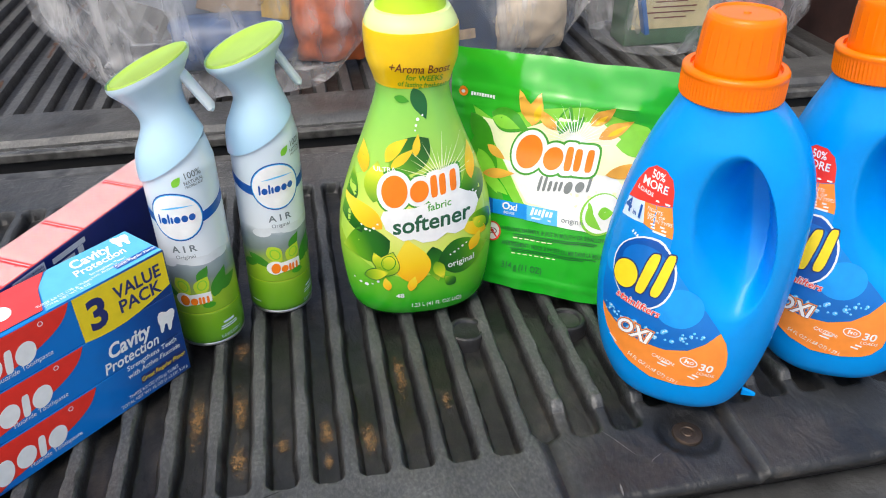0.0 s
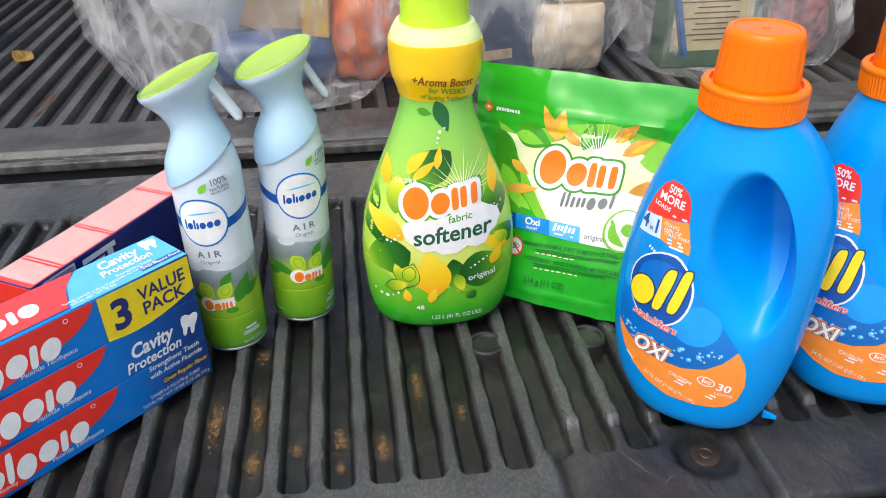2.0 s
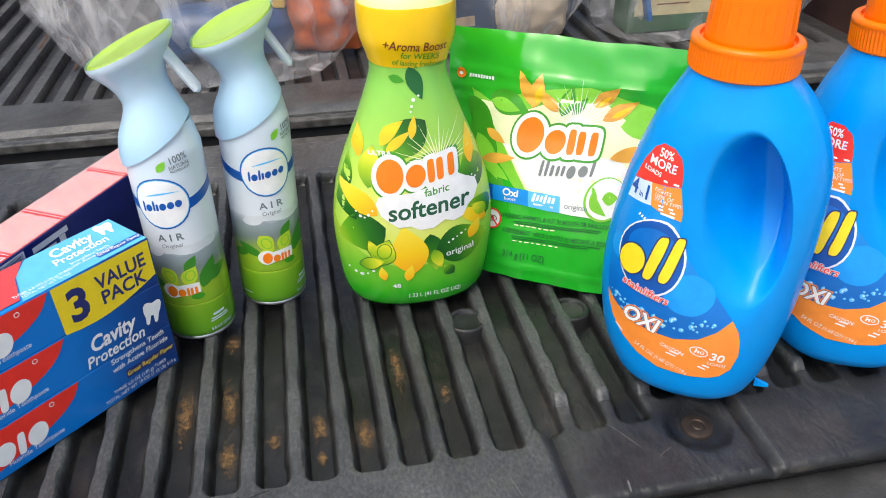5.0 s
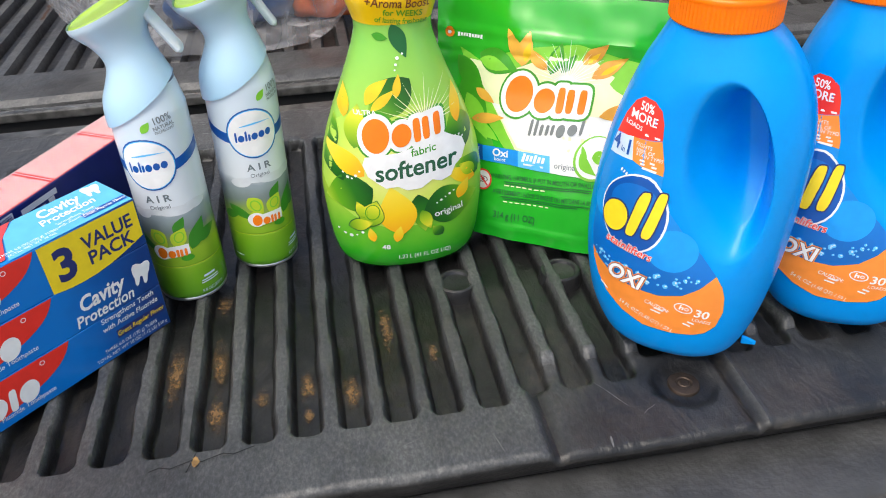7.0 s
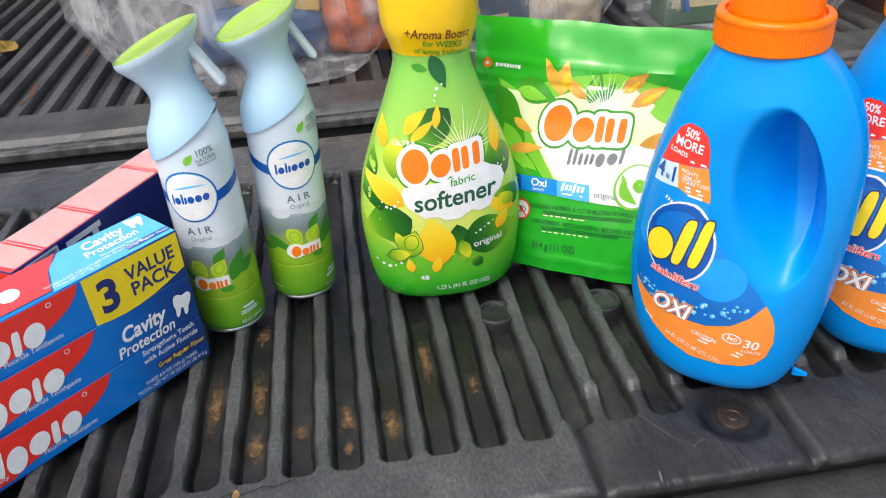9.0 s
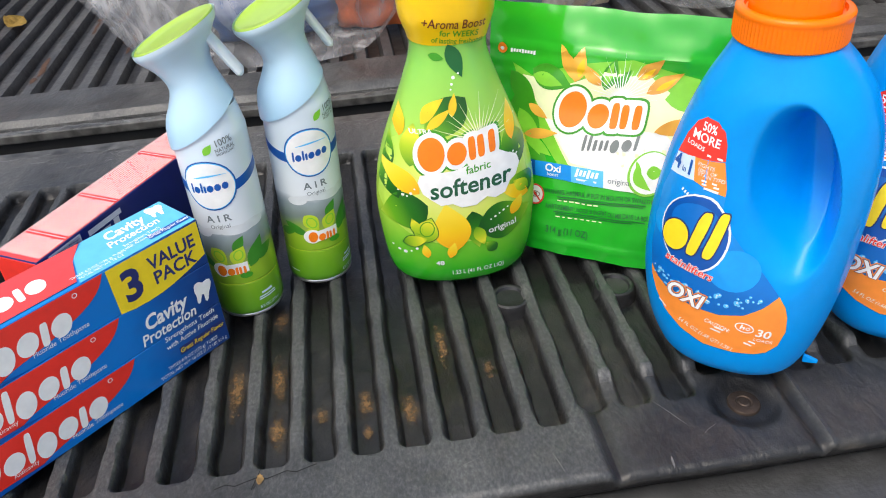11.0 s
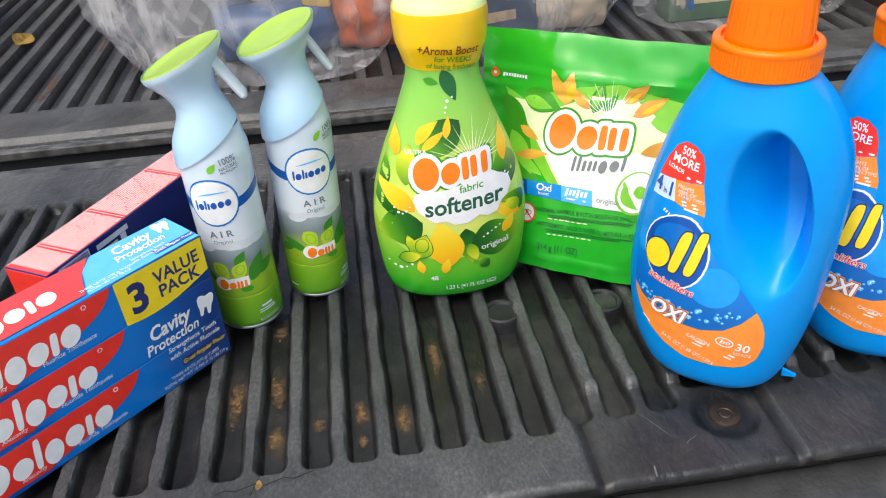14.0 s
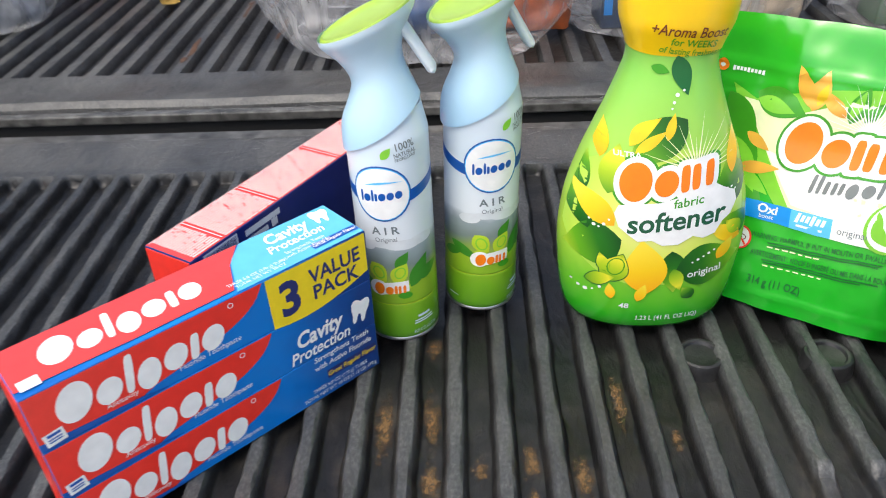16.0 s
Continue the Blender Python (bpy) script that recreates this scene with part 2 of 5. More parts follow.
def ease(v, a, b):
    t = min(1, max(0, (v - a) / (b - a)))
    return t * t * (3 - 2 * t)


def liner_height(x, y):
    """The moulded liner: flat tops with round-ended grooves pressed into them."""
    top = ease(x, 0.109, 0.124) * (0.0012 * math.exp(-((y - 0.0085) / 0.0030) ** 2) - 0.0048 * (1 - ease(y, 0.000, 0.005)))
    top -= 0.0035 * (1 - ease(math.hypot(x - 0.2250, y + 0.0345), 0.017, 0.027))
    near = 1 - ease(y, -0.012, -0.002)
    top -= near * (0.0012 * ease(x, 0.109, 0.124) + 0.0030 * math.exp(-((x - 0.1195) / 0.0045) ** 2))
    top += near * (0.0030 * math.exp(-((x - 0.2635) / 0.0030) ** 2) - 0.0030 * math.exp(-((x - 0.2570) / 0.0040) ** 2))
    k = math.floor((x - FIRST) / PITCH)
    gc = FIRST + PITCH * (k + 0.5)
    ya = RIB_A if gc < STEP_X else -0.022 if gc < 0.19 else -0.004 if gc < 0.26 else -0.012
    r = 0.0055
    px, py = abs(x - gc) - (0.0096 - r), max(ya - y, y - RIB_B) + r
    sd = math.hypot(max(px, 0), max(py, 0)) + min(0, max(px, py)) - r
    sd += 0.0015 * noise.noise(Vector((x * 40, y * 38, 8))) + 0.0005 * noise.noise(Vector((x * 90, y * 120, 3)))
    g = ease(-sd, -0.0027, 0.0030)
    bumpy = 0.0007 * noise.noise(Vector((x * 26, y * 7, 2))) + 0.0004 * noise.noise(Vector((x * 95, y * 60, 5)))
    return top - g * (0.0125 + top) + bumpy * (1 - 0.6 * g)


OFFS = (0.0, 0.0035, 0.0060, 0.0072, 0.0080, 0.0088, 0.0096, 0.0104, 0.0113, 0.0130)
OFFS = OFFS + (PITCH / 2,) + tuple(PITCH - o for o in OFFS[::-1])
FY, RY = -0.046, 0.404
ROWS = [FY + 0.002 * k for k in range(32)] + [0.0200 + 0.0050 * k for k in range(70)] + [0.372 + 0.002 * k for k in range(17)]


def sheet(grid):
    bm = bmesh.new()
    vs = [[bm.verts.new(p) for p in row] for row in grid]
    for a, b in zip(vs, vs[1:]):
        for i in range(len(a) - 1):
            bm.faces.new((a[i], a[i + 1], b[i + 1], b[i]))
    return bm


k0, k1 = math.ceil((XL - FIRST) / PITCH), math.floor((XR - FIRST) / PITCH)
for k in range(k0, k1 + 1):
    gx = FIRST + PITCH * (k - 0.5)
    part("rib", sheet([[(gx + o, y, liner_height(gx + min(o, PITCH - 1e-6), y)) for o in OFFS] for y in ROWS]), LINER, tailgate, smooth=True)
COLS = [FIRST + PITCH * (k - 0.5) + o for k in range(k0, k1 + 1) for o in OFFS[:-1]] + [FIRST + PITCH * (k1 + 0.5)]


def roll(x, y0, sign):
    """The rolled outer edge: out, over and down."""
    wave = 0.0022 * noise.noise(Vector((x * 7, 3, 1))) + 0.0010 * noise.noise(Vector((x * 22, 9, 1)))
    out = []
    for a in (0, 20, 40, 60, 75, 90):
        out.append((x, y0 + wave + sign * (0.004 + 0.006 * math.sin(radians(a))), liner_height(x, y0) - 0.006 * (1 - math.cos(radians(a)))))
    return out + [(x, y0 + wave + sign * 0.0082, -0.014), (x, y0 + wave - sign * 0.0010, -0.0305), (x, y0 + wave - sign * 0.010, -0.031)]


fronts = [[(x, y, liner_height(x, y)) for y in (FY, -0.050, -0.054, -0.058, -0.062, -0.066, -0.069)] + roll(x, FRONT + 0.010, -1) for x in COLS]
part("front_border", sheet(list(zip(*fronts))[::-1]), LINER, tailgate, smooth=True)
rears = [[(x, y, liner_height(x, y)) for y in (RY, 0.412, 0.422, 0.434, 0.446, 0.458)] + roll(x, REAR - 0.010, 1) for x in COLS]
# same moulded liner as the ribs, but in its brightened copy in place of light
part("rear_border", sheet(list(zip(*rears))), LINER_BED, tailgate, "scratched rear border, liner painted brighter", smooth=True)

for x, y in ((0.090, 0.107), (0.178, 0.104)):
    bm = spun([(0.0185, -0.0135), (0.0172, -0.0040), (0.0160, -0.0012), (0.0142, -0.0004), (0.0124, -0.0010), (0.0112, -0.0030), (0.0090, -0.0036), (0.0005, -0.0038)], 36)
    ob = part("moulded_boss", bm, BOSS, tailgate, "dark round moulded boss", smooth=True)
    ob.location = (x, y, 0)
bm = spun([(0.0130, -0.005), (0.0130, -0.0006), (0.0122, 0.0006), (0.0100, 0.0012), (0.0066, 0.0012), (0.0058, 0.0002), (0.0044, 0.0002), (0.0036, 0.0010), (0.0005, 0.0011)], 36)
ob = part("bolt", bm, BOLT, tailgate, "flat rusty bolt head", smooth=True)
ob.location, ob.scale = (0.2250, -0.0345, -0.0078), (0.86, 0.86, 0.7)
# the painted edge of the tailgate below the liner
part("edge_panel", boxed(XL - 0.02, XR + 0.02, -0.129, -0.068, -0.0480, -0.0325, bevel=0.005, seg=3), LIP, tailgate, "grey painted steel edge", smooth=True)
part("edge_skin", boxed(XL - 0.015, XR + 0.015, -0.124, -0.066, -0.085, -0.0485, bevel=0.004, seg=2), RUST, tailgate, "brown lower edge of the tailgate", smooth=True)
part("edge_core", boxed(XL, XR, -0.07, 0.47, -0.09, -0.0245), DARK, tailgate)
part("hinge_strip", boxed(XL, XR, 0.478, 0.503, -0.03, -0.006, bevel=0.002), SCUFF, tailgate, "scuffed steel hinge strip")

def rib_mesh(length, w0, w1, h):
    """A straight rib with sloping sides and rounded ends."""
    bm = bmesh.new()
    rows = []
    for y, s in ((0, 0.55), (0.004, 0.85), (0.012, 1), (length * 0.25, 1), (length * 0.5, 1), (length * 0.75, 1), (length - 0.012, 1), (length - 0.004, 0.85), (length, 0.55)):
        zt = h * (0.6 if s < 0.6 else 0.92 if s < 0.9 else 1)
        rows.append([(-w0 / 2 * s, y, 0), (-w1 / 2 * s - 0.0012, y, zt * 0.8), (-w1 / 2 * s, y, zt), (w1 / 2 * s, y, zt), (w1 / 2 * s + 0.0012, y, zt * 0.8), (w0 / 2 * s, y, 0)])
    return loft(rows)


# ---------------------------------------------------------------- truck bed
bed = empty("truck_bed", pose(0, 0, 0), "dark ribbed pickup bed with a dusty plastic liner", "truck bed", kind="structure")
BED_BACK = 1.95
part("sill", boxed(XL - 0.05, XR + 0.05, 0.536, 0.549, -0.010, 0.002, bevel=0.002), SCUFF, bed, "scuffed bare metal sill")
# near-black web and gap floor: the shade inside the gap, put into their colour
part("sill_web", boxed(XL - 0.05, XR + 0.05, 0.543, 0.549, -0.06, -0.0102), DARK, bed)
part("gap_floor", boxed(XL - 0.05, XR + 0.05, 0.500, 0.5425, -0.08, -0.05), DARK, bed)
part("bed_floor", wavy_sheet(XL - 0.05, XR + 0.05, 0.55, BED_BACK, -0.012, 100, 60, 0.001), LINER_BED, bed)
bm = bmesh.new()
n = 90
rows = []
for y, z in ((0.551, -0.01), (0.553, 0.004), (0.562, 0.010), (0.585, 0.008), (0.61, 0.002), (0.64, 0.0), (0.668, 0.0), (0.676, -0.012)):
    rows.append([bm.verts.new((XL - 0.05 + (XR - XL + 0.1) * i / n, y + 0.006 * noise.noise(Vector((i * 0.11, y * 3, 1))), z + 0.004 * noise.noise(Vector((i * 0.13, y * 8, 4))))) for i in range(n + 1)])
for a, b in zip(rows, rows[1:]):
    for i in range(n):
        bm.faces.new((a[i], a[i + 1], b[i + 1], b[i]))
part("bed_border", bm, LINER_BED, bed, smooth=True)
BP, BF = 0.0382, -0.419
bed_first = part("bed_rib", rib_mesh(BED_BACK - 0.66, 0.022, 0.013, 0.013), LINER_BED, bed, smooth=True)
for i, k in enumerate(range(math.ceil((XL - BF) / BP), math.floor((XR - BF) / BP) + 1)):
    if i == 0:
        ob = bed_first
    else:
        ob = new("bed_rib", bed_first.data)
        ob.parent = bed
    ob.location = (BF + BP * k, 0.664, -0.0125)
for name, a in (("bed_wall", (XL - 0.11, XL - 0.05, 0.55, BED_BACK, -0.05, 0.5)), ("bed_wall", (XR + 0.05, XR + 0.11, 0.55, BED_BACK, -0.05, 0.5)), ("bed_wall", (XL - 0.11, XR + 0.11, BED_BACK, BED_BACK + 0.06, -0.05, 0.5))):
    part(name, boxed(*a, bevel=0.015, seg=3), BED_SIDE, bed)
bumper = part("bumper", boxed(-0.95, 0.9, -0.04, 0.30, -0.34, -0.20, bevel=0.03, seg=3), RUST, None, smooth=True)
tagged(bumper, "rusty brown steel step bumper under the tailgate", "bumper", kind="structure")
bm = bmesh.new()
bmesh.ops.create_grid(bm, x_segments=60, y_segments=60, size=40)
for v in bm.verts:
    v.co.z = -0.85
tagged(part("ground", bm, GRAVEL, None), "pale gravel yard under the truck", "ground", kind="structure")

# ---------------------------------------------------------------- fabric softener bottle
soft = empty("softener_bottle", pose(0.0575, 0.166, 0, 0, 0, 0), "lime green fabric softener bottle with a yellow collar", "softener bottle")
SOFT = [(0.0, 0.0485, 0.029), (0.003, 0.0540, 0.034), (0.012, 0.0595, 0.038), (0.035, 0.0635, 0.0405), (0.065, 0.0652, 0.0415), (0.09, 0.0625, 0.041), (0.105, 0.0590, 0.040), (0.125, 0.0522, 0.038), (0.14, 0.0460, 0.036), (0.155, 0.0398, 0.034), (0.17, 0.0342, 0.0315), (0.18, 0.0308, 0.0295), (0.19, 0.0284, 0.0278), (0.1985, 0.0290, 0.0280), (0.208, 0.0320, 0.0305), (0.216, 0.0343, 0.0330), (0.235, 0.0352, 0.034), (0.243, 0.0340, 0.033), (0.249, 0.031, 0.030), (0.252, 0.029, 0.029)]
SOFT = [(z + 0.0068 * min(1, z / 0.06), a, b) for z, a, b in SOFT]
RISE = 0.0068


def oval(a, b, z, n=64, e=2.25, cx=0.0, grow=0.0):
    out = []
    for k in range(n):
        t = 2 * math.pi * k / n
        c, s = math.cos(t), math.sin(t)
        out.append((cx + (a + grow) * math.copysign(abs(c) ** (2 / e), c), (b + grow) * math.copysign(abs(s) ** (2 / e), s), z))
    return out


def soft_front(x, z):
    a, b = curve_at(SOFT, z)
    return -b * max(0.0, 1 - min(1, abs(x) / a) ** 2.25) ** (1 / 2.25)


def soft_skin(z0, z1, n, grow):
    return loft([oval(*curve_at(SOFT, z0 + (z1 - z0) * k / n), z0 + (z1 - z0) * k / n, grow=grow) for k in range(n + 1)])


part("body", soft_skin(0, 0.203 + RISE, 60, 0), SOFT_BODY, soft, smooth=True)
part("sleeve", soft_skin(0.1985 + RISE, 0.2405 + RISE, 16, 0.0004), YELLOW_SLEEVE, soft, "yellow printed collar sleeve", smooth=True)
part("shoulder", soft_skin(0.2400 + RISE, 0.252 + RISE, 10, 0), LIME_COLLAR, soft, smooth=True)
part("cap", spun([(r, z + RISE) for r, z in [(0.0262, 0.2510), (0.0264, 0.2535), (0.0256, 0.2560), (0.0252, 0.2680), (0.0246, 0.2795), (0.0240, 0.2812), (0.0226, 0.2823), (0.0205, 0.2826), (0.0195, 0.2820), (0.0005, 0.2820)]], 72), LIME_CAP, soft, "lime green screw cap", smooth=True)

# ---------------------------------------------------------------- laundry detergent bottles
ALL = [(0.0, -0.030, 0.036, 0.026), (0.004, -0.038, 0.043, 0.033), (0.014, -0.0475, 0.0500, 0.040), (0.04, -0.0590, 0.0575, 0.044), (0.08, -0.0650, 0.0630, 0.046), (0.12, -0.0635, 0.0650, 0.046), (0.16, -0.057, 0.0650, 0.044), (0.187, -0.0495, 0.0610, 0.041), (0.208, -0.0415, 0.0525, 0.037), (0.222, -0.0345, 0.0425, 0.032), (0.2315, -0.0300, 0.0330, 0.029), (0.2350, -0.0285, 0.0290, 0.0282), (0.2420, -0.0275, 0.0275, 0.0275)]
def hollow(x, z, cx, cz, a, b, turn, edge):
    dx, dz = x - cx, z - cz
    u, v = dx * math.cos(turn) + dz * math.sin(turn), -dx * math.sin(turn) + dz * math.cos(turn)
    f = min(1, max(0, (1 - (u / a) ** 2 - (v / b) ** 2) / edge))
    return f * f * (3 - 2 * f)


def grip(x, z):
    """The moulded hand hold: a long ramp from the label side and from below, down to steep walls at the handle and the top."""
    u, w = (x - 0.0200 + 0.13 * (z - 0.152)) / 0.0265, (z - 0.152) / 0.0600
    e = 1 - u * u - w * w
    deep = 0.0
    if e > 0:
        wall = min(1, e / (0.40 + 0.45 * (1 - ease(u, -0.3, 0.6))))
        deep = wall * wall * (3 - 2 * wall) * (0.35 + 0.65 * ease(u, -0.75, 0.40)) * (0.25 + 0.75 * ease(w, -0.95, 0.10)) * 0.040
    return 0.006 * hollow(x, z, 0.010, 0.143, 0.040, 0.068, radians(10), 0.9) + deep


def all_front(x, z):
    xl, xr, b = curve_at(ALL, z)
    c, a = (xl + xr) / 2, (xr - xl) / 2
    return -b * max(0.0, 1 - min(1, abs(x - c) / a) ** 2.4) ** (1 / 2.4) + grip(x, z)


def detergent(m, label):
    top = empty("detergent_bottle", m, label, "detergent bottle", "blue detergent bottles")
    rows = []
    for k in range(261):
        z = 0.242 * k / 260
        xl, xr, b = curve_at(ALL, z)
        ring = oval((xr - xl) / 2, b, z, 320, 2.4, (xl + xr) / 2)
        rows.append([(x, y + (grip(x, z) if y < 0 else 0) * min(1, -y / 0.012), z) if y < 0 else (x, y, z) for x, y, z in ring])
    part("body", loft(rows), BLUE, top, smooth=True)
    ring_pts = [(0.0272, 0.2342), (0.0302, 0.2348), (0.0313, 0.2360)] + [(0.0313, 0.2366 + 0.0013 * k) for k in range(11)] + [(0.0317, 0.2504), (0.0316, 0.2520), (0.0309, 0.2532), (0.0293, 0.2540), (0.0270, 0.2536), (0.0262, 0.2510), (0.0225, 0.2510)]
    part("spout_ring", spun(ring_pts, 240, lambda a, z: 0.0003 * math.cos(80 * a) if 0.2362 < z < 0.2500 else 0), ORANGE, top, "knurled orange pouring ring", smooth=True)
    cap_pts = [(0.0246, 0.2480), (0.0246, 0.2535)] + [(0.0245 - 0.0017 * k / 8, 0.2540 + 0.0235 * k / 8) for k in range(9)] + [(0.0225, 0.2800), (0.0218, 0.2822), (0.0205, 0.2836), (0.0190, 0.2840), (0.0182, 0.2838), (0.0178, 0.2830), (0.0090, 0.2830), (0.0005, 0.2831)]
    part("cap", spun([(r, z + 0.002) for r, z in cap_pts], 216, lambda a, z: 0.0004 * max(0, math.cos(24 * a) - 0.8) / 0.2 if 0.2565 < z < 0.279 else 0), ORANGE, top, "ribbed orange dosing cap", smooth=True)
    part("cap_pip", spun([(0.0024, 0.2846), (0.0022, 0.2856), (0.0014, 0.2858), (0.0003, 0.2856)], 20), ORANGE, top, smooth=True)
    bm = boxed(-0.006, 0.0055, -0.0013, 0.0013, 0, 0.0065, bevel=0.0009)
    for v in bm.verts:
        t = (v.co.x + 0.006) / 0.0115
        v.co.z = v.co.z * (1.25 - 0.85 * t) + 0.002 * t
    ob = part("mould_tab", bm, BLUE, top)
    ob.location, ob.scale = (0.0560, -0.012, 0.0110), (0.85, 1.0, 0.9)
    return top


det_1 = detergent(pose(0.2338, 0.0158, 0, 0, 0, -33), "bright blue detergent bottle with a moulded grip and orange cap")
det_2 = detergent(pose(0.3665, 0.0172, 0.002, 0, -5.0, -33), "second blue detergent bottle with an orange cap, half hidden")

# ---------------------------------------------------------------- air freshener cans
CAN_R = 0.0272


def can_front(x, z):
    return -math.sqrt(max(0.0, CAN_R**2 - x * x))


def air_can(m, label):
    top = empty("air_freshener", m, label, "air freshener", "air freshener cans")
    part("can", turned([(0.003, CAN_R - 0.0012), (0.005, CAN_R), (0.034, CAN_R), (0.0345, CAN_R - 0.0003), (0.035, CAN_R), (0.036, CAN_R), (0.05, CAN_R), (0.15, CAN_R), (0.158, CAN_R), (0.16, CAN_R - 0.0002), (0.178, CAN_R - 0.004)], 30, 64), CAN, top, smooth=True)
    part("base_rim", turned([(0.0, CAN_R - 0.004), (0.0004, CAN_R - 0.0012), (0.002, CAN_R - 0.0006), (0.0036, CAN_R - 0.0014)], 6, 64), CAN_RIM, top, smooth=True)
    rows = []
    for k in range(45):
        t = k / 44
        row = []
        for i in range(64):
            a = 2 * math.pi * i / 64
            c, s = math.cos(a), math.sin(a)
            low = 0.165 + 0.0165 * c
            high = 0.2315 + 0.0125 * c
            z = low + (high - low) * t
            q = (low - 0.150) / 0.085
            q += (1.04 - q) * t
            rx, ry, ox = curve_at([(-0.2, 0.0285, 0.0285, 0.0), (0.1, 0.0290, 0.0290, 0.0), (0.28, 0.0268, 0.0268, -0.0005), (0.45, 0.0215, 0.0225, -0.0010), (0.60, 0.0172, 0.0188, -0.002), (0.70, 0.0172, 0.0182, -0.0030), (0.82, 0.0208, 0.0205, -0.0042), (0.92, 0.0262, 0.0250, -0.0055), (0.98, 0.0296, 0.0280, -0.0062), (1.04, 0.0303, 0.0288, -0.0063), (1.15, 0.0303, 0.0288, -0.006)], q)
            row.append((ox + rx * c, ry * s, z))
        rows.append(row)
    part("sprayer", loft(rows, closed=False), SHROUD, top, "pale blue plastic sprayer head", smooth=True)
    rows = []
    for f, dz in ((0.95, -0.0040), (0.945, -0.0004), (0.93, 0.0004), (0.89, 0.0006), (0.84, -0.0004), (0.5, -0.0012), (0.02, -0.0014)):
        rows.append([(-0.0062 + 0.0306 * f * math.cos(2 * math.pi * i / 64), 0.0290 * f * math.sin(2 * math.pi * i / 64), 0.2315 + 0.0125 * f * math.cos(2 * math.pi * i / 64) * 1.05 + dz) for i in range(64)])
    part("lid", loft(rows), LID_GREEN, top, "slanted lime green lid", smooth=True)
    rows = []
    for t in (0, 0.1, 0.3, 0.5, 0.7, 0.85, 0.95, 1.0):
        x, z = 0.0120 + 0.0170 * t + 0.004 * t ** 3, 0.2300 - 0.0340 * t + 0.003 * math.sin(t * 3.1)
        w, d = 0.0088 - 0.0010 * t, 0.0036
        if t in (0, 1.0):
            w, d = w * 0.6, d * 0.4
        rows.append([(x + d * math.cos(a) * 0.8, w * math.sin(a), z + d * math.cos(a) * 0.5) for a in [2 * math.pi * i / 20 for i in range(20)]])
    part("trigger", loft(rows), RIM_WHITE, top, "pale spray trigger", smooth=True)
    return top


can_1 = air_can(pose(-0.1225, 0.151, 0, 0, -0.3, 0), "air freshener spray can with pale blue sprayer and lime lid")
can_2 = air_can(pose(-0.0635, 0.184, 0, 0, 1.2, 14), "air freshener spray can beside the softener bottle, lime lid")

# ---------------------------------------------------------------- detergent pouch
POUCH_W, POUCH_H = 0.101, 0.205


def pouch_front(x, z):
    u, v = x / POUCH_W, z / POUCH_H
    fat = 0.024 * max(0, 1 - abs(u) ** 3.2) * (1 - max(0, v) ** 3) ** 0.8 * (0.7 + 0.3 * math.exp(-((v - 0.15) / 0.3) ** 2)) if v < 1 else 0
    fold = (0.0022 + 0.0014 * ease(v, 0.55, 0.85) - 0.0026 * ease(v, 0.88, 1.0)) * noise.noise(Vector((x * 24 + z * 18 + 3, z * 26 - x * 10, 1))) + 0.0012 * noise.noise(Vector((x * 70, z * 60, 5)))
    fold *= min(1, max(0, (1 - abs(u)) * 6))
    ridge = -0.0014 * math.exp(-((z - 0.172) / 0.0022) ** 2)
    return -fat + fold + ridge - 0.0012 * math.exp(-((z - 0.011) / 0.0016) ** 2) + 0.0012 * math.exp(-((z - 0.158 - 0.05 * x) / 0.0025) ** 2)


pouch = empty("detergent_pouch", pose(0.175, 0.158, 0.0, -8, 0, -32), "shiny green stand-up pouch of detergent pods", "detergent pouch")
bm = bmesh.new()
NX, NZ = 70, 70
front, back = [], []
for j in range(NZ + 1):
    v = j / NZ
    fr, bk = [], []
    for i in range(NX + 1):
        u = -1 + 2 * i / NX
        x = POUCH_W * u * (1 - 0.012 * math.sin(math.pi * v))
        z = POUCH_H * v
        dz = 0.003 * noise.noise(Vector((u * 2, 0, 7))) * v
        y = pouch_front(x, z)
        fr.append(bm.verts.new((x, y - 0.0006, z + dz)))
        bk.append(bm.verts.new((x, -y * 0.8 + 0.0006, z + dz)) )
    front.append(fr)
    back.append(bk)
for j in range(NZ):
    for i in range(NX):
        bm.faces.new((front[j][i], front[j][i + 1], front[j + 1][i + 1], front[j + 1][i]))
        bm.faces.new((back[j][i + 1], back[j][i], back[j + 1][i], back[j + 1][i + 1]))
    bm.faces.new((front[j][0], front[j + 1][0], back[j + 1][0], back[j][0]))
    bm.faces.new((front[j][NX], back[j][NX], back[j + 1][NX], front[j + 1][NX]))
for i in range(NX):
    bm.faces.new((front[NZ][i], front[NZ][i + 1], back[NZ][i + 1], back[NZ][i]))
    bm.faces.new((front[0][i + 1], front[0][i], back[0][i], back[0][i + 1]))
part("film", bm, POUCH, pouch, smooth=True)

# ---------------------------------------------------------------- toothpaste multipacks
PL, PD, PH = 0.2105, 0.0445, 0.1120
pack = empty("toothpaste_pack", pose(-0.1365, 0.1005, 0.0005, 0, 0, 43.2), "blue and red carton pack of three toothpaste boxes", "toothpaste pack", "toothpaste packs")
for k in range(3):
    part("carton", boxed(-PL, 0, 0, PD, PH / 3 * k + 0.0001, PH / 3 * (k + 1) - 0.0001, bevel=0.0008), CARTON, pack)
pack_2 = empty("toothpaste_pack", pose(-0.2405, 0.0745, 0.0005, 0, 0, 60.5), "toothpaste pack turned away, red top and navy side", "toothpaste pack", "toothpaste packs")
